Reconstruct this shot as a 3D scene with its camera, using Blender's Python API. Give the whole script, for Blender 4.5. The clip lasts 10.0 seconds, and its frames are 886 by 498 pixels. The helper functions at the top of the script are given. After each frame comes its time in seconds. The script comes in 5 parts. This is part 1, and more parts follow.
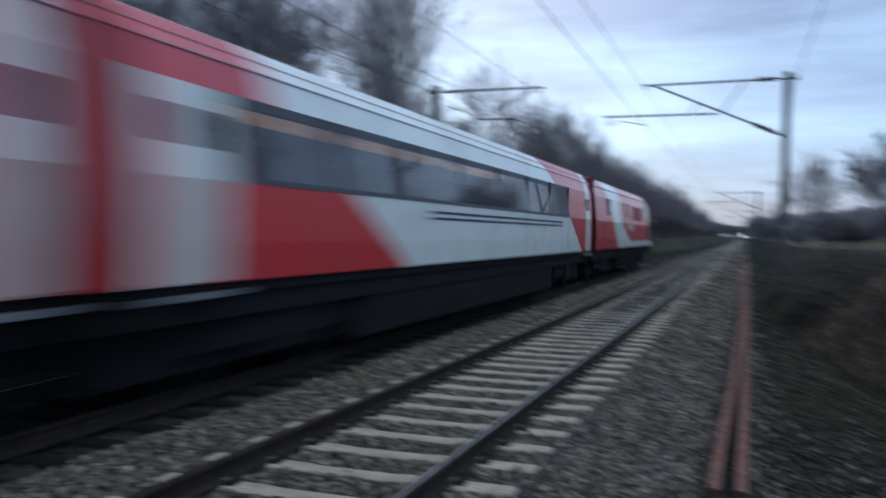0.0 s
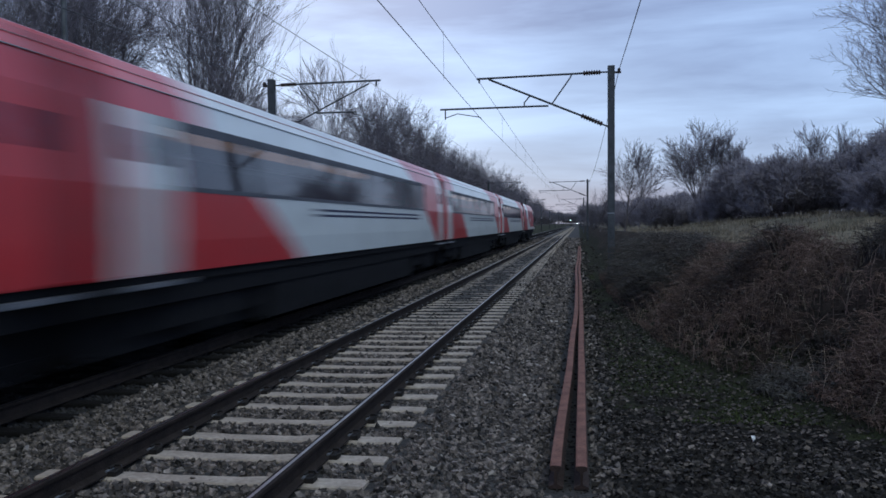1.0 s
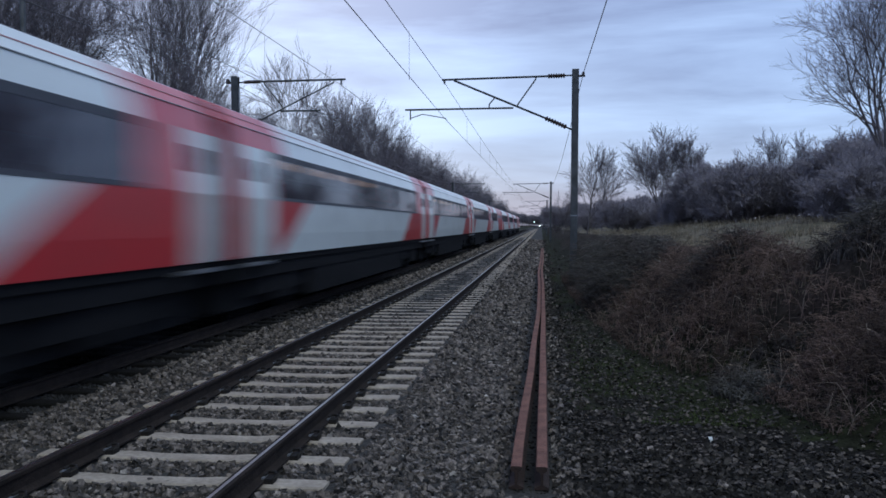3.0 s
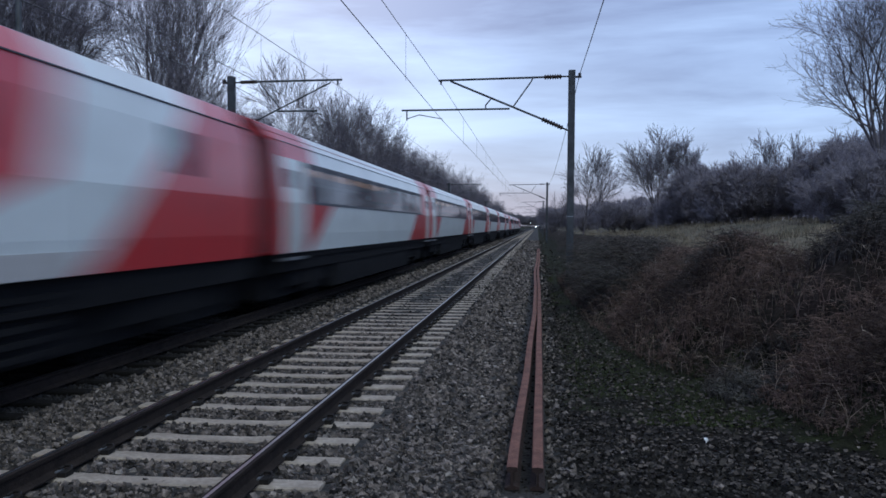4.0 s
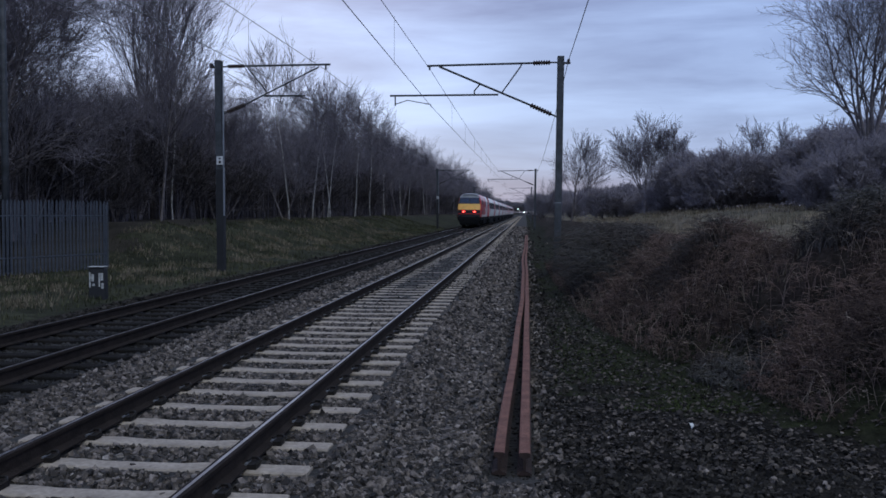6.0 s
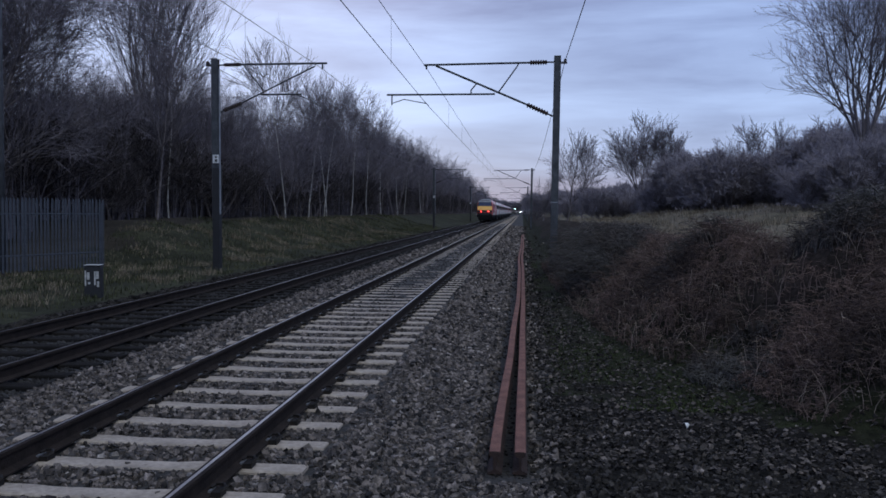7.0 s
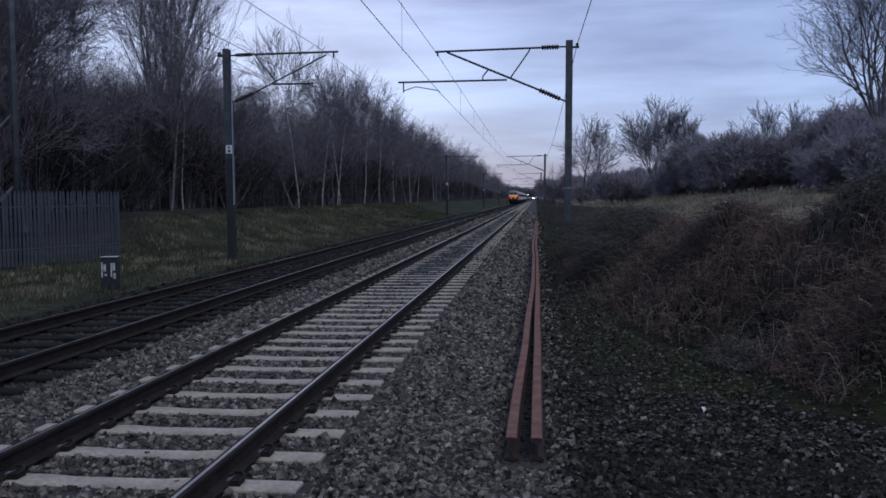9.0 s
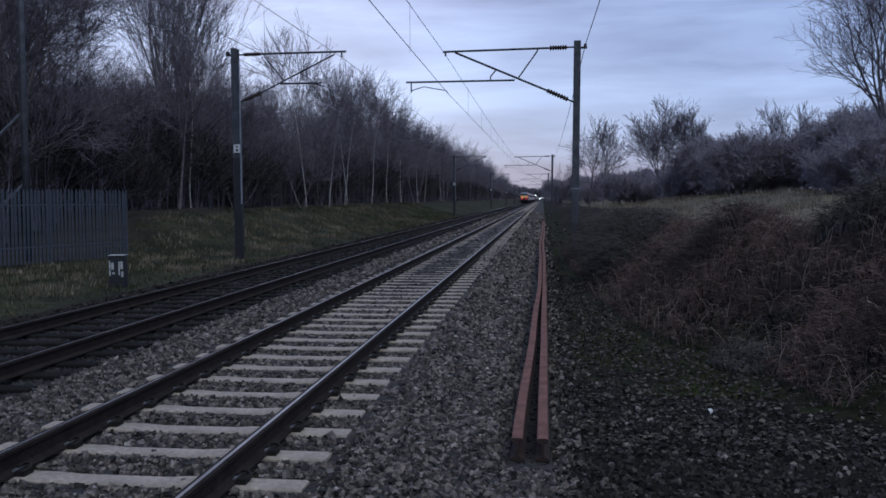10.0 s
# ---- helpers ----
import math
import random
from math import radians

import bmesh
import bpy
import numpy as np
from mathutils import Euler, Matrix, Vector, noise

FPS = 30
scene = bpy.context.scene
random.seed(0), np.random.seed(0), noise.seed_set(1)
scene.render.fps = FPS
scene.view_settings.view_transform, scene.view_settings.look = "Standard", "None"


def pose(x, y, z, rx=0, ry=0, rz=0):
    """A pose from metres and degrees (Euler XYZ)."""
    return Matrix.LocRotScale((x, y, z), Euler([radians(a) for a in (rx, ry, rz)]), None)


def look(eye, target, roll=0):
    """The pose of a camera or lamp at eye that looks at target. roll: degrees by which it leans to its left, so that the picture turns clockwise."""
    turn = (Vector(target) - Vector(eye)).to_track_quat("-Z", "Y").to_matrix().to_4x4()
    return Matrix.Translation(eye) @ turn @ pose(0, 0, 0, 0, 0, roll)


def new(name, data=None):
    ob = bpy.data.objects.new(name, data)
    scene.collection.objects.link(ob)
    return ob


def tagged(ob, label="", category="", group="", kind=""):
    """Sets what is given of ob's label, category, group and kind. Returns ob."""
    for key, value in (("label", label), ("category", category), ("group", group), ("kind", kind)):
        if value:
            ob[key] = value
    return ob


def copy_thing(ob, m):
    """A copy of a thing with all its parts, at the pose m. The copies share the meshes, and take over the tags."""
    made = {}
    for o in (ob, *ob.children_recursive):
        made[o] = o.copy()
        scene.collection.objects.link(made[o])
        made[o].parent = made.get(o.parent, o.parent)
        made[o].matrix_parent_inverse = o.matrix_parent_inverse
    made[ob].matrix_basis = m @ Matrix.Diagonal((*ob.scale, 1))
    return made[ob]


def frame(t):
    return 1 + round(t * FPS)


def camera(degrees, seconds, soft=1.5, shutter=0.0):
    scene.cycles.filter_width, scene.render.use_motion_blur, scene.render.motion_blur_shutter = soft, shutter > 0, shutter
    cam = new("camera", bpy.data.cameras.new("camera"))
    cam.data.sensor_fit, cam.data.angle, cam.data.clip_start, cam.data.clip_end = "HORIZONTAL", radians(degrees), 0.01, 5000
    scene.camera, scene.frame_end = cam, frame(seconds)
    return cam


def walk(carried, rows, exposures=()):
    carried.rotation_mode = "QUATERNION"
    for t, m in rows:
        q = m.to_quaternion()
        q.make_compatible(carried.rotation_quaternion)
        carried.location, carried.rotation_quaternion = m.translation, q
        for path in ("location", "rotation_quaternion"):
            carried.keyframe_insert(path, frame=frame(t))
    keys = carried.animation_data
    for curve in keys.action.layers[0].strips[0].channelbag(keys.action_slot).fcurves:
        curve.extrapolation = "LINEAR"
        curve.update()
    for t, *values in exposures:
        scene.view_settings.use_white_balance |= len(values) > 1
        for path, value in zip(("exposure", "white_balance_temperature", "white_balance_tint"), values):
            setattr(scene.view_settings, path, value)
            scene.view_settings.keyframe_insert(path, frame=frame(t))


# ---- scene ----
EYE = 1.82
cam = camera(54.2, 10.0, soft=1.6, shutter=0.9)
walk(cam, [
    (0, pose(0, 0, EYE, 88.844, -0.989, 19.318)),
    (0.3, pose(0, 0, EYE, 87.841, 0.002, 13.109)),
    (0.5, pose(0, 0, EYE, 87.852, 0.373, 10.810)),
    (1, pose(0, 0, EYE, 88.426, 0.741, 8.880)),
    (1.5, pose(0, 0, EYE, 88.276, 0.441, 8.573)),
    (2, pose(0, 0, EYE, 88.087, 0.134, 7.992)),
    (2.5, pose(0, 0, EYE, 88.340, 0.192, 6.957)),
    (4, pose(0, 0, EYE, 88.485, -0.072, 6.235)),
    (4.5, pose(0, 0, EYE, 88.264, -0.073, 6.361)),
    (5, pose(0, 0, EYE, 87.806, -0.196, 6.087)),
    (5.5, pose(0, 0, EYE, 87.597, -0.182, 5.703)),
    (7, pose(0, 0, EYE, 87.511, -0.458, 5.214)),
    (7.5, pose(0, 0, EYE, 86.480, -0.074, 6.322)),
    (8, pose(0, 0, EYE, 86.227, -0.131, 6.199)),
    (8.5, pose(0, 0, EYE, 86.566, 0.218, 5.977)),
    (9, pose(0, 0, EYE, 86.663, 0.381, 6.089)),
    (9.5, pose(0, 0, EYE, 86.625, 0.244, 6.360)),
    (10, pose(0, 0, EYE, 86.671, 0.120, 6.561)),
], exposures=[(0.0, 0.52, 6500, -8), (0.5, 0.16, 6450, -2), (1.0, 0.26, 6450, -2), (2.5, 0.33, 6450, -1), (4.5, 0.34, 6450, 0), (5.5, 0.16, 6450, 3), (7.5, 0.12, 6450, 6), (10.0, 0.14, 6450, 6)])

# ---- world and light ----
sky_world = bpy.data.worlds.new("dusk_sky")
scene.world = sky_world
sky_world.use_nodes = True
wn, wl = sky_world.node_tree.nodes, sky_world.node_tree.links
wn.clear()
w_out = wn.new("ShaderNodeOutputWorld")
w_bg = wn.new("ShaderNodeBackground")
w_sky = wn.new("ShaderNodeTexSky")
w_sky.sky_type, w_sky.sun_disc = 'NISHITA', False
w_sky.sun_elevation, w_sky.sun_rotation = radians(30), radians(-20)
w_tc = wn.new("ShaderNodeTexCoord")
w_map = wn.new("ShaderNodeMapping")
w_map.inputs["Scale"].default_value = (1.0, 1.0, 6.5)
w_n = wn.new("ShaderNodeTexNoise")
w_n.inputs["Scale"].default_value, w_n.inputs["Detail"].default_value = 2.2, 6.0
w_n.inputs["Roughness"].default_value, w_n.inputs["Distortion"].default_value = 0.55, 0.3
w_ramp = wn.new("ShaderNodeValToRGB")
w_ramp.color_ramp.elements[0].position, w_ramp.color_ramp.elements[0].color = 0.37, (0.14, 0.18, 0.415, 1)
w_ramp.color_ramp.elements[1].position, w_ramp.color_ramp.elements[1].color = 0.65, (0.385, 0.50, 0.87, 1)
w_gain = wn.new("ShaderNodeVectorMath")
w_gain.operation = 'SCALE'
w_gain.inputs["Scale"].default_value = 0.02
w_add = wn.new("ShaderNodeVectorMath")
w_add.operation = 'ADD'
wl.new(w_tc.outputs["Generated"], w_map.inputs["Vector"])
wl.new(w_map.outputs["Vector"], w_n.inputs["Vector"])
wl.new(w_n.outputs["Fac"], w_ramp.inputs["Fac"])
wl.new(w_sky.outputs["Color"], w_gain.inputs[0])
wl.new(w_gain.outputs["Vector"], w_add.inputs[0])
wl.new(w_ramp.outputs["Color"], w_add.inputs[1])
# thinner cloud, brighter to one side of the line
w_dot = wn.new("ShaderNodeVectorMath")
w_dot.operation = 'DOT_PRODUCT'
w_dot.inputs[1].default_value = (-0.284, 0.925, 0.252)
w_lobe = wn.new("ShaderNodeMapRange")
w_lobe.interpolation_type = 'SMOOTHSTEP'
w_lobe.inputs[1].default_value, w_lobe.inputs[2].default_value = 0.945, 1.0
w_lobe.inputs[3].default_value, w_lobe.inputs[4].default_value = 0.99, 1.24
w_mul = wn.new("ShaderNodeVectorMath")
w_mul.operation = 'SCALE'
wl.new(w_tc.outputs["Generated"], w_dot.inputs[0])
wl.new(w_dot.outputs["Value"], w_lobe.inputs[0])
wl.new(w_add.outputs["Vector"], w_mul.inputs[0])
wl.new(w_lobe.outputs[0], w_mul.inputs["Scale"])
wl.new(w_mul.outputs["Vector"], w_bg.inputs["Color"])
w_bg.inputs["Strength"].default_value = 0.85
wl.new(w_bg.outputs["Background"], w_out.inputs["Surface"])
sun = new("sun", bpy.data.lights.new("sun", 'SUN'))
sun.data.energy, sun.data.angle, sun.data.color = 0.8, radians(45), (0.94, 0.97, 0.87)
sun.matrix_world = look((22, -34, 50), (0, 0, 0))


# ---- materials ----
def mat(name, a, b=None, scale=8.0, rough=0.8, metal=0.0, bump=0.0, bump_scale=60.0, island=0.0, fine=0.25, spec=0.5):
    """Two colours mixed by coarse noise, a finer grain over it, and a bump."""
    m = bpy.data.materials.new(name)
    m.use_nodes = True
    n, l = m.node_tree.nodes, m.node_tree.links
    p = n["Principled BSDF"]
    p.inputs["Roughness"].default_value, p.inputs["Metallic"].default_value = rough, metal
    p.inputs["Specular IOR Level"].default_value = spec
    b = b or tuple(c * 0.6 for c in a)
    tc = n.new("ShaderNodeTexCoord")
    n1 = n.new("ShaderNodeTexNoise")
    n1.inputs["Scale"].default_value, n1.inputs["Detail"].default_value = scale, 5
    mix = n.new("ShaderNodeMix")
    mix.data_type = 'RGBA'
    mix.inputs[6].default_value, mix.inputs[7].default_value = (*a, 1), (*b, 1)
    l.new(tc.outputs["Object"], n1.inputs["Vector"])
    rr = n.new("ShaderNodeMapRange")
    rr.inputs[1].default_value, rr.inputs[2].default_value = 0.35, 0.65
    l.new(n1.outputs["Fac"], rr.inputs[0])
    l.new(rr.outputs[0], mix.inputs[0])
    n2 = n.new("ShaderNodeTexNoise")
    n2.inputs["Scale"].default_value, n2.inputs["Detail"].default_value = scale * 9, 4
    l.new(tc.outputs["Object"], n2.inputs["Vector"])
    hsv = n.new("ShaderNodeHueSaturation")
    g = n.new("ShaderNodeMapRange")
    g.inputs[1].default_value, g.inputs[2].default_value = 0.3, 0.7
    g.inputs[3].default_value, g.inputs[4].default_value = 1 - fine, 1 + fine
    l.new(n2.outputs["Fac"], g.inputs[0])
    value = g.outputs[0]
    if island:
        geo = n.new("ShaderNodeNewGeometry")
        ir = n.new("ShaderNodeMapRange")
        ir.inputs[3].default_value, ir.inputs[4].default_value = 1 - island, 1 + island
        l.new(geo.outputs["Random Per Island"], ir.inputs[0])
        mu = n.new("ShaderNodeMath")
        mu.operation = 'MULTIPLY'
        l.new(value, mu.inputs[0])
        l.new(ir.outputs[0], mu.inputs[1])
        value = mu.outputs[0]
    l.new(mix.outputs[2], hsv.inputs["Color"])
    l.new(value, hsv.inputs["Value"])
    l.new(hsv.outputs["Color"], p.inputs["Base Color"])
    if bump:
        bn = n.new("ShaderNodeTexNoise")
        bn.inputs["Scale"].default_value, bn.inputs["Detail"].default_value = bump_scale, 6
        l.new(tc.outputs["Object"], bn.inputs["Vector"])
        bp = n.new("ShaderNodeBump")
        bp.inputs["Strength"].default_value, bp.inputs["Distance"].default_value = bump, 0.03
        l.new(bn.outputs["Fac"], bp.inputs["Height"])
        l.new(bp.outputs["Normal"], p.inputs["Normal"])
    return m


def glow(name, colour, strength):
    m = bpy.data.materials.new(name)
    m.use_nodes = True
    p = m.node_tree.nodes["Principled BSDF"]
    p.inputs["Base Color"].default_value = (*colour, 1)
    p.inputs["Emission Color"].default_value = (*colour, 1)
    p.inputs["Emission Strength"].default_value = strength
    return m


M_ballast = mat("ballast", (0.05, 0.045, 0.039), (0.026, 0.023, 0.02), 2.5, 0.95, bump=1.0, bump_scale=22, fine=0.5)
M_stone = mat("ballast_stone", (0.184, 0.152, 0.13), (0.03, 0.025, 0.022), 14.0, 0.9, bump=0.5, island=0.92, fine=0.3)
M_stone_dark = mat("oily_stone", (0.035, 0.032, 0.03), (0.018, 0.016, 0.015), 2.0, 0.85, bump=0.5, island=0.6)
M_stone_dirty_shaded = mat("dirty_shaded_stone", (0.042, 0.037, 0.032), (0.02, 0.017, 0.014), 6.0, 0.95, bump=0.5, island=0.85, fine=0.4, spec=0.2)
M_stone_pale = mat("pale_stone", (0.34, 0.30, 0.265), (0.2, 0.175, 0.155), 12.0, 0.85, bump=0.4, island=0.4)
M_leaf = mat("fallen_leaf", (0.09, 0.072, 0.058), (0.045, 0.036, 0.03), 3.0, 0.8, island=0.8, spec=0.3)
M_scrap_white = mat("white_wrapper", (0.8, 0.8, 0.78), (0.62, 0.62, 0.6), 8.0, 0.5)
M_blank = mat("grey_vinyl_panel", (0.27, 0.25, 0.28), (0.2, 0.19, 0.21), 2.0, 0.5, fine=0.12)
M_gutter = mat("gutter_grey", (0.38, 0.39, 0.4), (0.28, 0.28, 0.29), 3.0, 0.6)
M_gravel = mat("dirty_gravel", (0.021, 0.018, 0.015), (0.011, 0.01, 0.008), 1.6, 1.0, bump=1.0, bump_scale=25, fine=0.5, spec=0.1)
M_soil = mat("bank_soil", (0.045, 0.033, 0.026), (0.022, 0.019, 0.014), 1.5, 1.0, bump=1.0, bump_scale=14, fine=0.5, spec=0.1)
M_moss = mat("moss_turf", (0.026, 0.03, 0.013), (0.018, 0.016, 0.011), 1.2, 1.0, bump=1.0, bump_scale=30, fine=0.5, spec=0.1)
M_turf = mat("winter_turf", (0.17, 0.142, 0.1), (0.1, 0.088, 0.06), 0.5, 1.0, bump=0.8, bump_scale=12, fine=0.4, spec=0.1)
# both lineside greens lowered, the wood's shade on the bank is in them
M_turf_green = mat("lineside_turf", (0.05, 0.05, 0.03), (0.025, 0.026, 0.016), 0.5, 1.0, bump=0.8, bump_scale=12, fine=0.4, spec=0.1)
M_blade_green = mat("lineside_grass", (0.10, 0.098, 0.055), (0.032, 0.038, 0.02), 0.6, 0.9, island=0.7, spec=0.1)
M_litter = mat("leaf_litter", (0.05, 0.042, 0.034), (0.03, 0.027, 0.021), 1.0, 1.0, bump=1.0, bump_scale=20, spec=0.1)
M_blade = mat("grass_blade", (0.26, 0.212, 0.158), (0.145, 0.122, 0.085), 0.6, 0.9, island=0.6, spec=0.1)
M_moss_blade = mat("moss_blade", (0.06, 0.076, 0.028), (0.045, 0.05, 0.026), 0.9, 0.9, island=0.5, spec=0.1)
M_bracken = mat("dead_bracken", (0.185, 0.127, 0.104), (0.056, 0.043, 0.038), 0.8, 0.95, island=0.7, spec=0.1)
M_stalk = mat("pale_stalk", (0.32, 0.25, 0.19), (0.2, 0.15, 0.115), 2.0, 0.9, island=0.4)
M_bramble = mat("bramble", (0.105, 0.1, 0.09), (0.08, 0.066, 0.06), 0.8, 0.95, island=0.6, spec=0.1)
M_bark = mat("dark_bark", (0.2, 0.175, 0.18), (0.11, 0.097, 0.10), 3.0, 0.95, bump=0.8, bump_scale=25, spec=0.1)
M_twig = mat("twig", (0.22, 0.197, 0.222), (0.145, 0.13, 0.147), 1.0, 0.95, island=0.3, spec=0.1)
# twig colour lightened for the hedge, haze in front of it painted in
M_hedge_twig_hazed = mat("hazed_hedge_twig", (0.32, 0.29, 0.32), (0.25, 0.227, 0.25), 1.0, 0.95, island=0.1, spec=0.1)
# darker than twig: the shade inside the wood is put into this colour
M_brush = mat("shaded_undergrowth_twig", (0.085, 0.074, 0.077), (0.05, 0.044, 0.047), 1.0, 0.95, island=0.5, spec=0.1)
# stems toned down as well, for the dim lower part of the wood
M_thicket = mat("shaded_thicket_stem", (0.125, 0.112, 0.125), (0.08, 0.072, 0.08), 1.0, 0.95, island=0.4, spec=0.1)
M_birch = mat("birch_bark", (0.5, 0.48, 0.46), (0.18, 0.165, 0.16), 5.0, 0.8, bump=0.4, bump_scale=30)
M_concrete = mat("concrete", (0.45, 0.375, 0.30), (0.29, 0.24, 0.19), 2.5, 0.9, bump=0.4, bump_scale=50, fine=0.2)
M_tar_wood = mat("oily_timber", (0.022, 0.019, 0.017), (0.013, 0.012, 0.011), 3.0, 0.95, bump=0.6, spec=0.1)
M_railtop = mat("polished_steel", (0.46, 0.455, 0.46), (0.3, 0.29, 0.29), 4.0, 0.28, 1.0, fine=0.15)
M_railside = mat("brown_rail_rust", (0.034, 0.025, 0.021), (0.02, 0.015, 0.013), 6.0, 0.95, 0.0, bump=0.4, spec=0.2)
M_rust = mat("orange_rust", (0.25, 0.115, 0.082), (0.15, 0.066, 0.047), 5.0, 0.9, 0.1, bump=0.5, bump_scale=120)
M_rust_shaded = mat("shaded_rust", (0.05, 0.028, 0.022), (0.03, 0.018, 0.015), 6.0, 0.9, 0.1, bump=0.5)
M_iron = mat("cast_clip", (0.03, 0.025, 0.022), (0.018, 0.016, 0.015), 20.0, 0.7, 0.5)
M_galv = mat("weathered_galvanised", (0.075, 0.08, 0.09), (0.04, 0.044, 0.05), 4.0, 0.65, 0.2, bump=0.15)
M_galv_light = mat("light_galvanised", (0.30, 0.31, 0.34), (0.2, 0.21, 0.23), 5.0, 0.5, 0.5)
M_insul = mat("brown_porcelain", (0.07, 0.05, 0.045), (0.045, 0.035, 0.03), 10.0, 0.25)
M_wire = mat("copper_wire", (0.06, 0.06, 0.065), (0.04, 0.04, 0.04), 3.0, 0.5, 0.6)
M_fence = mat("fence_paint", (0.115, 0.127, 0.155), (0.07, 0.08, 0.10), 4.0, 0.6, 0.3, bump=0.2)
M_plate = mat("white_plate", (0.7, 0.7, 0.7), (0.5, 0.5, 0.5), 10.0, 0.5)
M_black = mat("black_paint", (0.016, 0.016, 0.018), (0.01, 0.01, 0.011), 6.0, 0.6)
M_white_paint = mat("flaking_white_paint", (0.55, 0.55, 0.53), (0.3, 0.3, 0.29), 14.0, 0.8)
M_under = mat("underframe_grime", (0.02, 0.02, 0.022), (0.012, 0.012, 0.013), 3.0, 0.9, 0.0, bump=0.3, spec=0.08)
M_frame = mat("window_frame_grey", (0.06, 0.062, 0.075), (0.045, 0.046, 0.055), 3.0, 0.5)
M_frame_red = mat("dusty_red_grille", (0.3, 0.035, 0.04), (0.22, 0.028, 0.032), 5.0, 0.6, fine=0.3)
M_navy = mat("navy_stripe", (0.016, 0.018, 0.07), (0.012, 0.014, 0.055), 3.0, 0.4)
M_redline = mat("red_line", (0.6, 0.3, 0.3), (0.52, 0.26, 0.26), 3.0, 0.4)
M_roof = mat("roof_grey", (0.62, 0.635, 0.645), (0.48, 0.49, 0.5), 1.2, 0.55, fine=0.15)
M_loco_roof = mat("locomotive_roof_grey", (0.3, 0.305, 0.32), (0.2, 0.205, 0.215), 1.2, 0.6, fine=0.15)
M_red = mat("gloss_red", (0.58, 0.036, 0.044), (0.48, 0.03, 0.036), 2.0, 0.35, fine=0.08)
M_yellow = mat("warning_yellow", (0.84, 0.44, 0.085), (0.70, 0.36, 0.075), 2.0, 0.4, fine=0.1)
M_inside = mat("interior_trim", (0.18, 0.17, 0.17), (0.12, 0.11, 0.11), 1.5, 0.8)
M_seat = mat("seat_cloth", (0.08, 0.03, 0.04), (0.05, 0.03, 0.04), 3.0, 0.95)
M_cream = mat("cream_paint", (0.56, 0.54, 0.52), (0.45, 0.43, 0.41), 2.0, 0.4, fine=0.08)
M_warm = glow("warm_strip_light", (1.0, 0.58, 0.36), 0.4)
M_tail = glow("tail_lamp_red", (1.0, 0.045, 0.045), 3.2)
M_tail_core = glow("tail_lamp_core", (1.0, 0.16, 0.1), 6.5)
M_head = glow("head_lamp", (0.9, 0.97, 1.0), 18.0)
M_signal = glow("signal_lens", (0.75, 0.95, 1.0), 8.0)


def glass_mat(name, tint, clear):
    m = bpy.data.materials.new(name)
    m.use_nodes = True
    n, l = m.node_tree.nodes, m.node_tree.links
    p = n["Principled BSDF"]
    p.inputs["Base Color"].default_value = (*tint, 1)
    p.inputs["Roughness"].default_value = 0.06
    p.inputs["Specular IOR Level"].default_value = 1.0
    tr = n.new("ShaderNodeBsdfTransparent")
    tr.inputs["Color"].default_value = (0.75, 0.77, 0.82, 1)
    mx = n.new("ShaderNodeMixShader")
    mx.inputs[0].default_value = clear
    l.new(p.outputs[0], mx.inputs[1])
    l.new(tr.outputs[0], mx.inputs[2])
    l.new(mx.outputs[0], n["Material Output"].inputs["Surface"])
    return m


# carriage glass tint raised to purple-grey, reflections painted into it
M_glass = glass_mat("tinted_glass", (0.05, 0.045, 0.06), 0.22)
M_screen = glass_mat("windscreen_glass", (0.02, 0.03, 0.06), 0.1)


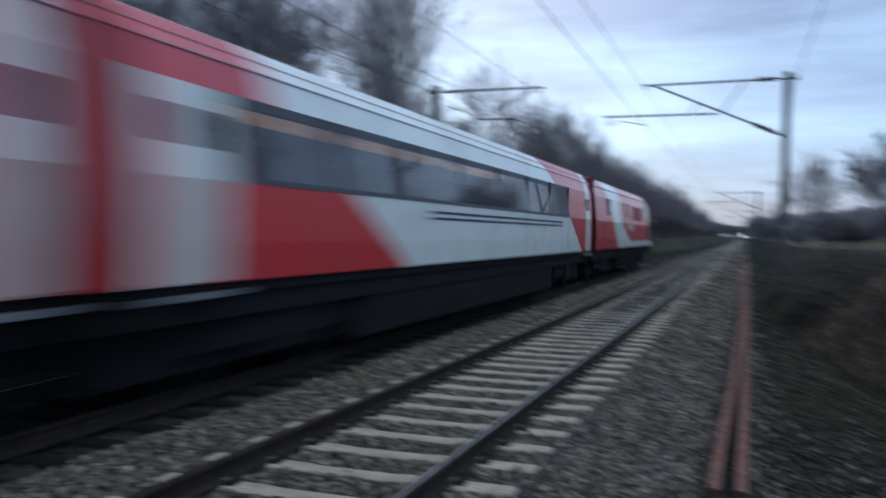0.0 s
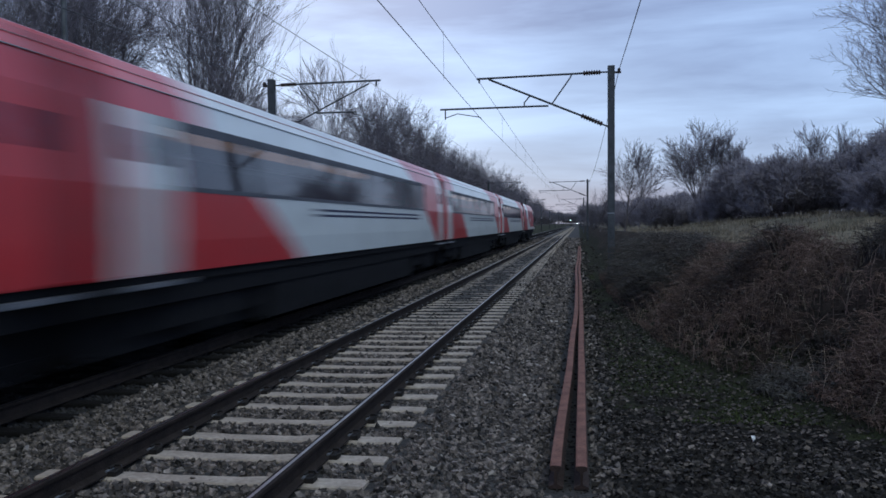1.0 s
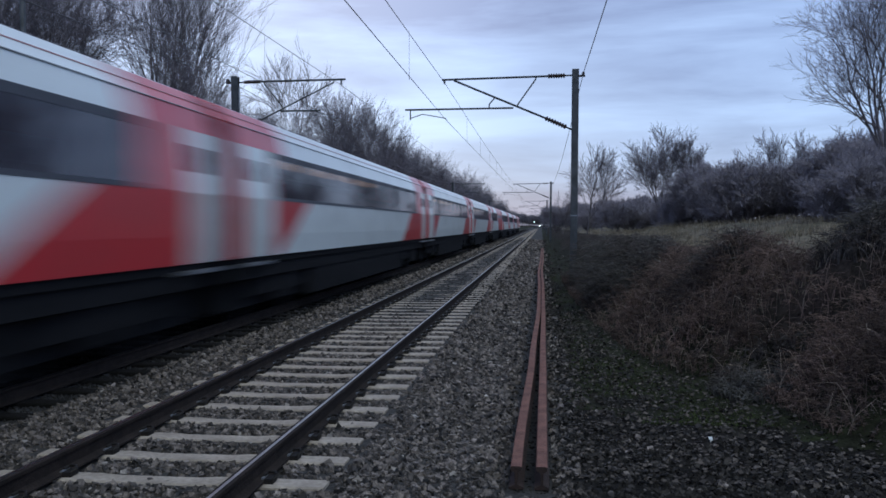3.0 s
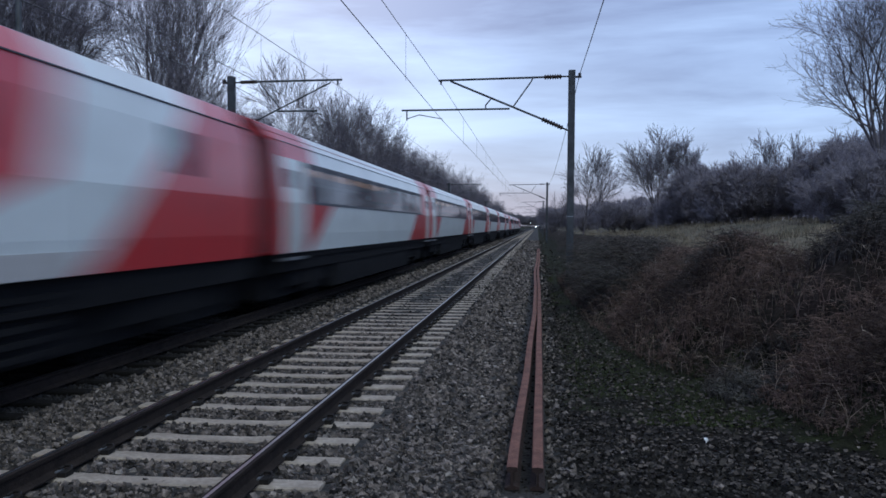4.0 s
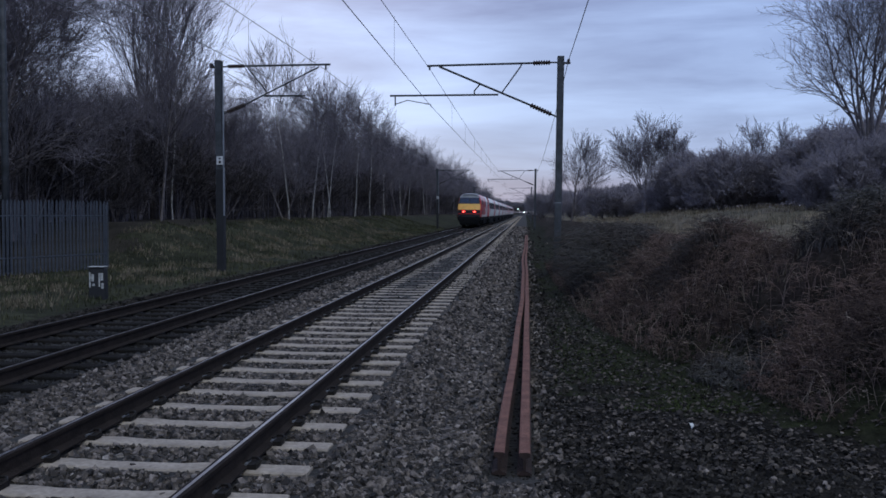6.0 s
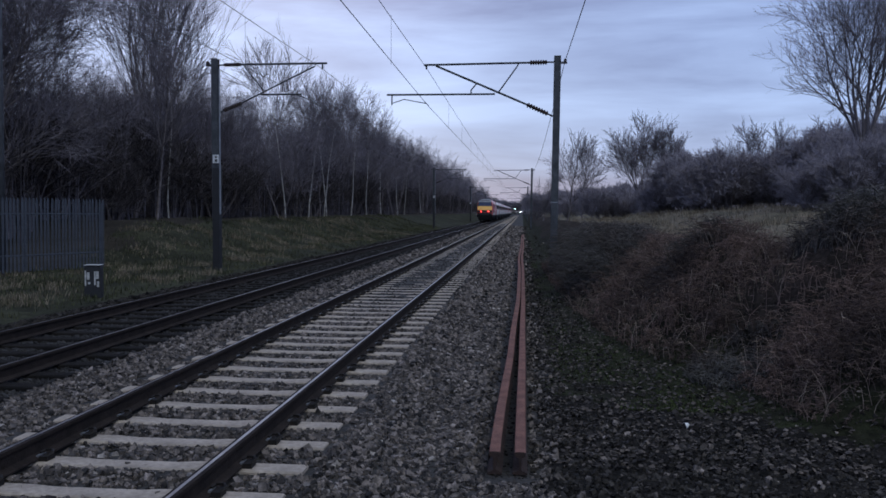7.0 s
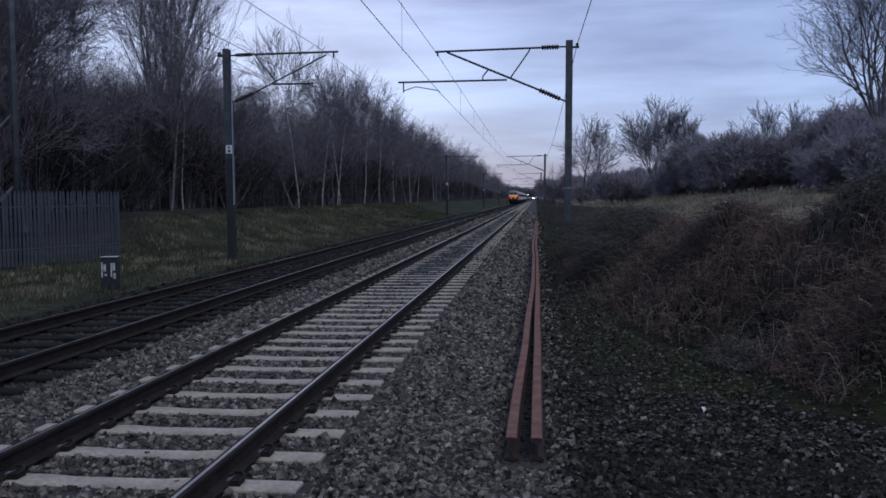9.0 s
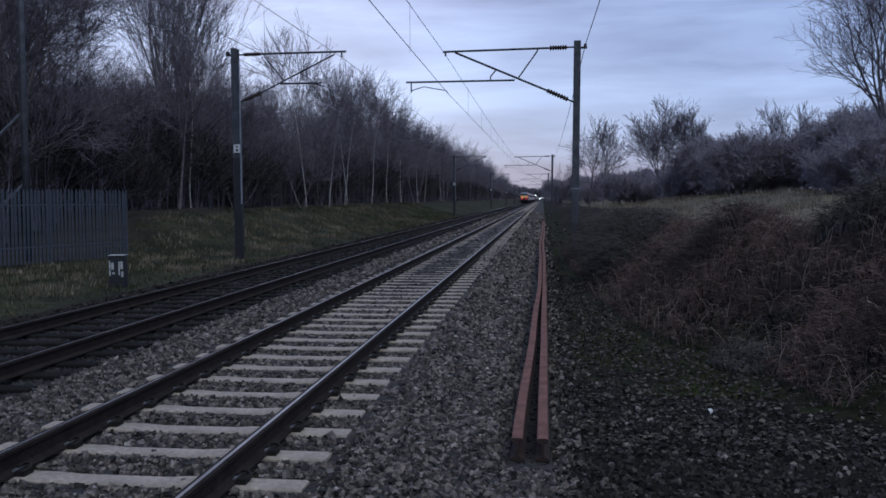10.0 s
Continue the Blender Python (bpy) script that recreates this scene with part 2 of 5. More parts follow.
def livery(name, terms):
    """White paint with red where any of the slanted bands holds. A band is (from, from per metre of height, to, to per metre), along the side."""
    m = bpy.data.materials.new(name)
    m.use_nodes = True
    n, l = m.node_tree.nodes, m.node_tree.links
    p = n["Principled BSDF"]
    p.inputs["Roughness"].default_value = 0.35
    p.inputs["Coat Weight"].default_value = 0.45
    p.inputs["Coat Roughness"].default_value = 0.12
    tc = n.new("ShaderNodeTexCoord")
    sep = n.new("ShaderNodeSeparateXYZ")
    l.new(tc.outputs["Object"], sep.inputs[0])

    def op(kind, a, b):
        q = n.new("ShaderNodeMath")
        q.operation = kind
        for i, v in enumerate((a, b)):
            if isinstance(v, (int, float)):
                q.inputs[i].default_value = v
            else:
                l.new(v, q.inputs[i])
        return q.outputs[0]
    z = op('SUBTRACT', sep.outputs["Z"], 1.3)
    mask = None
    for lo, lo_k, hi, hi_k, *cut in terms:
        a = op('GREATER_THAN', sep.outputs["Y"], op('ADD', lo, op('MULTIPLY', z, lo_k)))
        b = op('LESS_THAN', sep.outputs["Y"], op('ADD', hi, op('MULTIPLY', z, hi_k)))
        c = op('MULTIPLY', a, b)
        if cut:
            c = op('MULTIPLY', c, op('LESS_THAN', sep.outputs["Y"], op('ADD', cut[0], op('MULTIPLY', z, cut[1]))))
        mask = c if mask is None else op('MAXIMUM', mask, c)
    dirt = n.new("ShaderNodeTexNoise")
    dirt.inputs["Scale"].default_value, dirt.inputs["Detail"].default_value = 1.4, 6
    l.new(tc.outputs["Object"], dirt.inputs["Vector"])
    mix = n.new("ShaderNodeMix")
    mix.data_type = 'RGBA'
    mix.inputs[6].default_value, mix.inputs[7].default_value = (0.80, 0.845, 0.83, 1), (0.58, 0.036, 0.044, 1)
    l.new(mask, mix.inputs[0])
    grime = n.new("ShaderNodeMix")
    grime.data_type = 'RGBA'
    grime.inputs[7].default_value = (0.12, 0.11, 0.10, 1)
    gr = n.new("ShaderNodeMapRange")
    gr.inputs[1].default_value, gr.inputs[2].default_value = 0.45, 0.8
    gr.inputs[4].default_value = 0.3
    l.new(dirt.outputs["Fac"], gr.inputs[0])
    l.new(gr.outputs[0], grime.inputs[0])
    l.new(mix.outputs[2], grime.inputs[6])
    l.new(grime.outputs[2], p.inputs["Base Color"])
    return m


L_std = livery("livery_standard", [(-1, 0, 0.6, 0), (2.2, 0, 2.9, 2.0), (17.2, 2.0, 21.7, 0), (22.76, 0, 24, 0)])
L_std_top = livery("livery_standard_top", [(-1, 0, 3.0, 0), (20.2, 0, 24, 0)])
L_first_top = livery("livery_first_top", [(-1, 0, 2.6, 0), (20.8, -2.1, 21.8, 0), (22.5, 0, 24, 0)])
L_red = livery("livery_red_panel", [(-1, 0, 30, 0)])
L_first = livery("livery_first", [(-1, 0, 0.6, 0), (1.65, 0, 6.2, -2.0), (20.8, -2.1, 21.8, 0), (22.5, 0, 24, 0)])
L_buffet = livery("livery_buffet", [(-1, 0, 0.6, 0), (2.2, 0, 2.9, 2.0), (14.8, -1.6, 24, 0)])
L_loco = livery("livery_locomotive", [(-1, 0, 8.8, 3.6, 11.5, 0.4), (12.9, 1.4, 19, 0)])


# ---- mesh helpers ----
def mesh_of(name, verts, faces, mats, index=None, smooth=False):
    me = bpy.data.meshes.new(name)
    me.from_pydata(verts, [], faces)
    for m in (mats if isinstance(mats, (list, tuple)) else [mats]):
        me.materials.append(m)
    if index is not None:
        me.polygons.foreach_set("material_index", index)
    if smooth:
        me.polygons.foreach_set("use_smooth", [True] * len(me.polygons))
    me.update()
    return me


class Geo:
    """Collects verts and faces for one mesh."""

    def __init__(self):
        self.v, self.f = [], []

    def box(self, x0, y0, z0, x1, y1, z1):
        b = len(self.v)
        self.v += [(x0, y0, z0), (x1, y0, z0), (x1, y1, z0), (x0, y1, z0), (x0, y0, z1), (x1, y0, z1), (x1, y1, z1), (x0, y1, z1)]
        self.f += [(b, b + 3, b + 2, b + 1), (b + 4, b + 5, b + 6, b + 7), (b, b + 1, b + 5, b + 4), (b + 1, b + 2, b + 6, b + 5), (b + 2, b + 3, b + 7, b + 6), (b + 3, b, b + 4, b + 7)]
        return self

    def tube(self, pts, radii, sides=6, cap=True):
        pts = [Vector(p) for p in pts]
        b = len(self.v)
        for i, p in enumerate(pts):
            d = pts[min(i + 1, len(pts) - 1)] - pts[max(i - 1, 0)]
            d = d.normalized() if d.length > 1e-9 else Vector((0, 0, 1))
            u = d.cross(Vector((0.31, 0.95, 0.05)) if abs(d.z) > 0.8 else Vector((0, 0, 1))).normalized()
            w = d.cross(u)
            r = radii[i] if isinstance(radii, (list, tuple)) else radii
            for k in range(sides):
                a = 2 * math.pi * k / sides
                q = p + (u * math.cos(a) + w * math.sin(a)) * r
                self.v.append(q[:])
        for i in range(len(pts) - 1):
            for k in range(sides):
                a, c = b + i * sides + k, b + i * sides + (k + 1) % sides
                self.f.append((a, c, c + sides, a + sides))
        if cap:
            self.f.append(tuple(b + k for k in reversed(range(sides))))
            e = b + (len(pts) - 1) * sides
            self.f.append(tuple(e + k for k in range(sides)))
        return self

    def spike(self, p, q, r):
        """A thin three-sided twig that ends in a point."""
        p, q = Vector(p), Vector(q)
        d = (q - p).normalized()
        u = d.cross(Vector((0, 0, 1)) if abs(d.z) < 0.9 else Vector((1, 0, 0))).normalized()
        w = d.cross(u)
        b = len(self.v)
        for k in range(3):
            a = 2.094 * k
            self.v.append((p + (u * math.cos(a) + w * math.sin(a)) * r)[:])
        self.v.append(q[:])
        self.f += [(b, b + 1, b + 3), (b + 1, b + 2, b + 3), (b + 2, b, b + 3)]
        return self

    def loft(self, sections, close=True, caps=True):
        b, n = len(self.v), len(sections[0])
        for s in sections:
            self.v += [tuple(p) for p in s]
        for i in range(len(sections) - 1):
            for k in range(n if close else n - 1):
                a, c = b + i * n + k, b + i * n + (k + 1) % n
                self.f.append((a, c, c + n, a + n))
        if caps:
            self.f.append(tuple(b + k for k in reversed(range(n))))
            self.f.append(tuple(b + (len(sections) - 1) * n + k for k in range(n)))
        return self

    def mesh(self, name, material, smooth=False):
        return mesh_of(name, self.v, self.f, material, smooth=smooth)


def part(name, geo, material, parent, label="", smooth=False, m=None):
    ob = new(name, geo if isinstance(geo, bpy.types.Mesh) else geo.mesh(name, material, smooth))
    ob.parent = parent
    if m is not None:
        ob.matrix_basis = m
    if label:
        ob["label"] = label
    return ob


def thing(name, label, category, group="", kind="", m=None):
    ob = tagged(new(name), label, category, group, kind)
    if m is not None:
        ob.matrix_basis = m
    return ob


SCRAP = ([(-0.185, 6.5), (-0.12, 12), (-0.055, 18.9), (-0.055, 26), (-0.10, 34), (-0.02, 48), (0.02, 70)],
         [(0.008, 6.5), (0.025, 12), (0.045, 18.9), (0.05, 26), (0.02, 34), (0.09, 48), (0.13, 70)])


def smooth01(a, b, x):
    t = min(1.0, max(0.0, (x - a) / (b - a)))
    return t * t * (3 - 2 * t)


# ---- ground ----
FOOT = [(4.0, 7.5), (6.4, 4.6), (7.2, 3.2), (8.0, 2.5), (10.3, 2.2), (12.0, 1.4), (14.0, 1.1), (18.0, 0.82), (27.0, 0.6), (40.0, 0.75), (2000.0, 0.9)]
# hummocks and hollows of the bank: x, y, radius, height
HUMMOCKS = [(2.85, 13.2, 0.85, 0.45), (4.1, 10.9, 0.85, 0.8), (4.6, 16.0, 1.3, -0.12), (2.75, 10.5, 0.55, -0.4), (1.9, 15.5, 0.8, 0.12), (3.3, 8.7, 0.6, 0.12), (3.2, 18.5, 1.5, 0.15), (5.6, 13.0, 1.3, 0.25)]


def bank_foot(y):
    if y <= FOOT[0][0]:
        return FOOT[0][1]
    for (a, p), (b, q) in zip(FOOT, FOOT[1:]):
        if y <= b:
            return p + (q - p) * (y - a) / (b - a)
    return 0.9


def height(x, y):
    far = smooth01(60, 140, y)
    n = noise.noise((x * 0.35, y * 0.35, 0)) * 0.5 + noise.noise((x * 1.1, y * 1.1, 3)) * 0.2
    if x > -1.4:
        z = -0.10 * smooth01(-1.4, -0.6, x) - 0.03
        foot = bank_foot(y)
        u = x - foot
        if u > 0:
            rise = 1.18 * smooth01(-0.15, 2.0, u) + 0.74 * smooth01(3.4, 10, u) + 0.4 * smooth01(7, 20, u) + 0.6 * smooth01(20, 60, u)
            z += rise + n * (0.35 + 0.4 * smooth01(24, 40, y)) * smooth01(0.2, 2.0, u) * (1 - 0.6 * far)
            if y < 30:
                for hx, hy, hr, hz in HUMMOCKS:
                    z += hz * math.exp(-((x - hx) ** 2 + (y - hy) ** 2) / (hr * hr)) * smooth01(0, 0.7, u)
        else:
            z += n * 0.03
            # trough lowered under the scrap rails so their full height shows
            z -= 0.05 * smooth01(-0.42, -0.2, x) * (1 - smooth01(0.1, 0.3, x)) * smooth01(5.9, 6.3, y) * (1 - smooth01(30, 50, y))
        return z
    if x < -8.0:
        u = -x - 8.0
        near = smooth01(25.5, 33, y)
        z = -0.03 - 0.12 * smooth01(0, 0.5, u) + (0.08 + 0.14 * near) * smooth01(0.8, 2.2, u)
        z += (0.0 + 1.2 * near) * smooth01(2.2, 7.0, u) + 0.6 * smooth01(7, 25, u)
        z += n * (0.12 + 0.32 * near) * smooth01(0.9, 3.0, u)
        return z
    crib = -0.006 * (smooth01(-4.25, -4.0, x) - smooth01(-1.4, -1.2, x)) + 0.03 * (smooth01(-7.5, -7.3, x) - smooth01(-5.0, -4.8, x))
    crib -= 0.018 * smooth01(11, 24, y) * (smooth01(-4.3, -4.1, x) - smooth01(-1.5, -1.3, x))
    return -0.03 - crib + noise.noise((x * 2.5, y * 2.5, 7)) * 0.012


def steps(edges):
    out = []
    for a, b, d in edges:
        k = max(1, round((b - a) / d))
        out += [a + (b - a) * i / k for i in range(k)]
    return out + [edges[-1][1]]


def build_ground():
    xs = steps([(-600, -100, 50), (-100, -30, 5), (-30, -16, 1), (-16, -8, 0.3), (-8, -1.4, 0.55), (-1.4, -0.5, 0.26), (-0.5, 0.5, 0.1), (0.5, 9, 0.26), (9, 20, 0.8), (20, 60, 4), (60, 600, 60)])
    ys = steps([(-320, -10, 31), (-10, 2, 1.5), (2, 36, 0.3), (36, 80, 0.9), (80, 200, 4), (200, 600, 20), (600, 3000, 200)])
    verts = [(x, y, height(x, y)) for y in ys for x in xs]
    faces, index = [], []
    n = len(xs)
    for j in range(len(ys) - 1):
        for i in range(n - 1):
            a = j * n + i
            faces.append((a, a + 1, a + 1 + n, a + n))
            x, y = (xs[i] + xs[i + 1]) / 2, (ys[j] + ys[j + 1]) / 2
            w = noise.noise((x * 0.9, y * 0.9, 11)) * 0.5
            foot = bank_foot(y)
            if x > foot + 3.0 + w * 2:
                k = 3
            elif x > foot + 0.8 + w:
                k = 1
            elif x > foot - 0.15 + w * 0.3:
                k = 2
            elif x > 0.22 + w * 0.25:
                k = 5 if y < 8.8 + w * 1.5 else 2
            elif -7.35 < x < -4.95:
                k = 6
            elif x > -8.6 + w * 0.4:
                k = 0
            elif x > -14.3 + w * 3:
                k = 7
            else:
                k = 4
            index.append(k)
    me = mesh_of("ground", verts, faces, [M_ballast, M_soil, M_moss, M_turf, M_litter, M_gravel, M_stone_dark, M_turf_green], index, True)
    tagged(new("ground", me), "grey ballast, mossy verge, brown bank and winter turf", "ground", kind="structure")


build_ground()


def stones(name, label, spots, material, rng):
    """Angular stones: jittered blocks, one mesh."""
    v = np.array([[-1, -1, -1], [1, -1, -1], [1, 1, -1], [-1, 1, -1], [-1, -1, 1], [1, -1, 1], [1, 1, 1], [-1, 1, 1]], float)
    f = np.array([[0, 3, 2, 1], [4, 5, 6, 7], [0, 1, 5, 4], [1, 2, 6, 5], [2, 3, 7, 6], [3, 0, 4, 7]])
    k = len(spots)
    spots = np.array(spots)
    size = spots[:, 3:4, None] * rng.uniform(0.55, 1.25, (k, 1, 3))
    b = v[None] * size + rng.normal(0, 0.34, (k, 8, 3)) * spots[:, 3:4, None]
    q = rng.normal(0, 1, (k, 4))
    q /= np.linalg.norm(q, axis=1)[:, None]
    w, x, y, z = q.T
    r = np.stack([1 - 2 * (y * y + z * z), 2 * (x * y - z * w), 2 * (x * z + y * w), 2 * (x * y + z * w), 1 - 2 * (x * x + z * z), 2 * (y * z - x * w), 2 * (x * z - y * w), 2 * (y * z + x * w), 1 - 2 * (x * x + y * y)], 1).reshape(k, 3, 3)
    b = np.einsum('kij,knj->kni', r, b) + spots[:, None, :3]
    faces = (f[None] + 8 * np.arange(k)[:, None, None]).reshape(-1, 4)
    me = mesh_of(name, b.reshape(-1, 3).tolist(), faces.tolist(), material)
    return tagged(new(name, me), label, "ballast", kind="stuff")


def build_stones():
    rng = np.random.default_rng(5)
    light, dark, dirty, pale = [], [], [], []
    for y0, y1, dens, s in ((-7, 3.6, 230, 0.021), (3.6, 9, 850, 0.0145), (9, 16, 500, 0.0175), (16, 30, 150, 0.026), (30, 55, 40, 0.036), (55, 115, 9, 0.055)):
        k = int((y1 - y0) * 13.5 * dens)
        xs, ys = rng.uniform(-8.6, 4.9, k), rng.uniform(y0, y1, k)
        ss = np.minimum(rng.lognormal(math.log(s), 0.3, k), 1.7 * s)
        for x, y, r in zip(xs, ys, ss):
            if y > 3.6 and (x < -1.1 * y - 0.4 or x > 0.44 * y + 0.5):
                continue
            foot = bank_foot(y)
            if x > foot - 0.5 and rng.uniform() < smooth01(foot - 0.5, foot + 1.1, x) + 0.15:
                continue
            if x < -8.0 and rng.uniform() < 0.6:
                continue
            if x < -7.4:
                dirty.append((x, y, height(x, y) + r * 0.2, r))
                continue
            if -4.95 > x > -7.4:
                dark.append((x, y, height(x, y) + 0.002, r))
                continue
            if -4.12 < x < -1.42:
                if (y - SLEEPER_Y + 0.02) % PITCH < 0.27 and (y > 9 or rng.uniform() < 0.99):
                    continue
                # far cribs take the dark stones, which darkens the gaps between sleepers
                if y > 17:
                    dirty.append((x, y, height(x, y) - r * 0.2, r * 0.5))
                    continue
                if y > 11:
                    r *= 1 - 0.6 * smooth01(11, 24, y)
                if abs(x + 2.0) < 0.09 or abs(x + 3.505) < 0.09:
                    continue
            # few dark stones between the scrap rails stand for the shade there
            if 6.3 < y < 40 and -0.27 < x < 0.1:
                if rng.uniform() < 0.3 and y > 6.4:
                    dirty.append((x, y, height(x, y), r * 0.6))
                continue
            if x > 0.12 + 0.25 * rng.uniform(-1, 1):
                if rng.uniform() < 0.07 * (1 - 0.9 * smooth01(7.6, 9.2, y)):
                    light.append((x, y, height(x, y) + r * 0.3, r * 0.9))
                elif rng.uniform() < 0.75 - 0.62 * smooth01(7.9, 9.6, y + 0.5 * x) * smooth01(0.2, 0.6, x):
                    dirty.append((x, y, height(x, y) + r * 0.1, r * 0.85))
                continue
            up = 0.3 - 0.75 * smooth01(7, 10, y) if -4.12 < x < -1.42 else 0.3
            (pale if rng.uniform() < 0.025 else light).append((x, y, height(x, y) + r * up, r))
    stones("ballast_stones", "angular grey crushed stone ballast beside the rails", light, M_stone, rng)
    stones("pale_ballast_stones", "scattered pale stones among the grey ballast", pale, M_stone_pale, rng)
    stones("dirty_ballast_stones", "dirty scattered stones in dark soil, darkened ones in rail and sleeper gaps", dirty, M_stone_dirty_shaded, rng)
    stones("oily_ballast_stones", "blackened oily ballast between the far rails", dark, M_stone_dark, rng)


PITCH, SLEEPER_Y = 0.625, 5.18 - 0.625 * 6
T1, T2 = -2.755, -6.16


# ---- railway tracks ----
def rail_profile():
    half = [(0.070, 0.0), (0.070, 0.012), (0.012, 0.032), (0.010, 0.115), (0.034, 0.128), (0.036, 0.154), (0.024, 0.159), (0.012, 0.1595)]
    return half + [(-x, z) for x, z in reversed(half)]


def rail_mesh(name, y0, y1, side, top, worn=True):
    prof = rail_profile()
    n = len(prof)
    ys = steps([(y0, min(60, y1), 6), (min(60, y1), y1 + 1e-6, 60)]) if y1 > 60 else [y0, y1]
    verts = [(x, y, z) for y in ys for x, z in prof]
    faces, index = [], []
    for j in range(len(ys) - 1):
        for k in range(n):
            a, c = j * n + k, j * n + (k + 1) % n
            faces.append((a, c, c + n, a + n))
            index.append(1 if worn and k == 7 else 0)
    faces += [tuple(range(n)), tuple((len(ys) - 1) * n + k for k in reversed(range(n)))]
    index += [0, 0]
    return mesh_of(name, verts, faces, [side, top], index)


def sleeper_mesh(name, material, drop=0.02, half=1.25):
    """Concrete sleeper: high rail seats, dished middle, battered sides."""
    g = Geo()
    secs = []
    for x, z, w in ((-half, -0.004, 0.098), (-half + 0.02, 0.0, 0.1), (-0.45, 0.0, 0.1), (-0.3, -drop, 0.092), (0.3, -drop, 0.092), (0.45, 0.0, 0.1), (half - 0.02, 0.0, 0.1), (half, -0.004, 0.098)):
        secs.append([(x, -w - 0.02, -0.2), (x, w + 0.02, -0.2), (x, w, z - 0.012), (x, w - 0.015, z), (x, -w + 0.015, z), (x, -w, z - 0.012)])
    g.loft(secs)
    return g.mesh(name, material)


def clip_mesh():
    """Spring clip with its cast shoulder."""
    g = Geo()
    g.box(-0.03, -0.055, -0.01, 0.035, 0.055, 0.03)
    g.tube([(0.03, -0.05, 0.03), (0.06, -0.02, 0.055), (0.03, 0.03, 0.06), (-0.03, 0.05, 0.05), (-0.045, 0.0, 0.04)], 0.011, 5)
    return mesh_of("rail_clip", g.v + [(-0.052, -0.05, 0.022), (-0.03, -0.05, 0.022), (-0.03, 0.05, 0.022), (-0.052, 0.05, 0.022), (-0.05, -0.05, 0.036), (-0.032, -0.05, 0.036), (-0.032, 0.05, 0.036), (-0.05, 0.05, 0.036)],
                   g.f + [tuple(len(g.v) + k for k in q) for q in ((4, 5, 6, 7), (0, 1, 5, 4), (1, 2, 6, 5), (2, 3, 7, 6), (3, 0, 4, 7))], [M_iron, M_galv_light], [0] * len(g.f) + [1] * 5)


def build_track(name, cx, label, sleeper_material, worn_top, count, clips):
    t = thing(name, label, "railway track")
    for dx in (-0.752, 0.752):
        ob = part("rail", rail_mesh("rail", -310, 1400, M_railside, worn_top), None, t, "steel running rail with polished head")
        ob.matrix_basis = pose(cx + dx, 0, 0.011)
    me = sleeper_mesh("sleeper", sleeper_material, 0.008 if clips else 0.0)
    cm = clip_mesh()
    rng = random.Random(3)
    for i in range(-18, count - 18):
        y = SLEEPER_Y + i * PITCH
        part("sleeper", me, None, t, m=pose(cx + rng.uniform(-0.012, 0.012), y + 0.115, rng.uniform(-0.004, 0.004), rng.uniform(-0.5, 0.5), 0, rng.uniform(-0.4, 0.4)))
        if clips and i < 40:
            for dx in (-0.752, 0.752):
                for s in (-1, 1):
                    part("rail_clip", cm, None, t, m=pose(cx + dx + s * 0.095, y + 0.115, 0.006, 0, 0, 0 if s > 0 else 180))
    g = Geo()
    for i in range(count - 18, count + 460):
        y = SLEEPER_Y + i * PITCH
        g.box(cx - 1.25, y + 0.015, -0.2, cx + 1.25, y + 0.215, 0.0)
    tagged(part("sleepers_beyond", g, sleeper_material, t), kind="stuff")


# ---- scrap rails on the cess ----
def scrap_line(xs, y):
    for (xa, a), (xb, b) in zip(xs, xs[1:]):
        if a <= y <= b + 1e-6:
            return xa + (xb - xa) * smooth01(a, b, y)
    return xs[-1][0]


def build_scrap_rails():
    half = rail_profile()[:7]
    for xs, label in ((SCRAP[0], "loose rusty rail lying on the ballast, inner one"), (SCRAP[1], "loose rusty rail lying on the ballast, outer one")):
        t = thing("scrap_rail", label, "rail", "scrap rails beside the track")
        ys = steps([(6.5, 70, 0.8)])
        # foot and web in darker rust, the shade below the head in their colour
        for name, lo, hi, m in (("rail_foot", 0, 2, M_rust_shaded), ("rail_web", 2, 4, M_rust_shaded), ("rail_head", 4, 6, M_rust)):
            ring = half[lo:hi + 1] + [(-x, z) for x, z in reversed(half[lo:hi + 1])]
            g = Geo()
            g.loft([[(scrap_line(xs, y) + px * (1.15 if pz > 0.1 else 0.8), y, -0.17 + pz * 1.1) for px, pz in ring] for y in ys])
            me = part(name, g, m, t)
            # end faces of the head darkened too, shade put into the colour
            if name == "rail_head":
                me.data.materials.append(M_rust_shaded)
                for p in me.data.polygons:
                    if abs(p.normal.y) > 0.9:
                        p.material_index = 1


build_track("near_track", T1, "straight track with polished rails on pale concrete sleepers", M_concrete, M_railtop, 230, True)
build_track("far_track", T2, "straight track with polished rails on blackened sleepers", M_tar_wood, M_railtop, 130, False)
build_scrap_rails()


# ---- overhead line ----
def insulator(p, q, sheds, r):
    g = Geo()
    p, q = Vector(p), Vector(q)
    pts, rad = [], []
    for i in range(sheds * 2 + 1):
        pts.append(p.lerp(q, i / (sheds * 2)))
        rad.append(r if i % 2 else r * 0.45)
    return g.tube(pts, rad, 10)


def h_column(z0, z1, w, lean):
    """An H-section steel column."""
    h, t = w / 2, 0.007
    f = h - 2 * t
    ring = [(-h, -h), (h, -h), (h, -f), (t, -f), (t, f), (h, f), (h, h), (-h, h), (-h, f), (-t, f), (-t, -f), (-h, -f)]
    g = Geo()
    g.loft([[(x + dx, y, z) for x, y in ring] for z, dx in ((z0, 0.0), (z1, lean))])
    return g


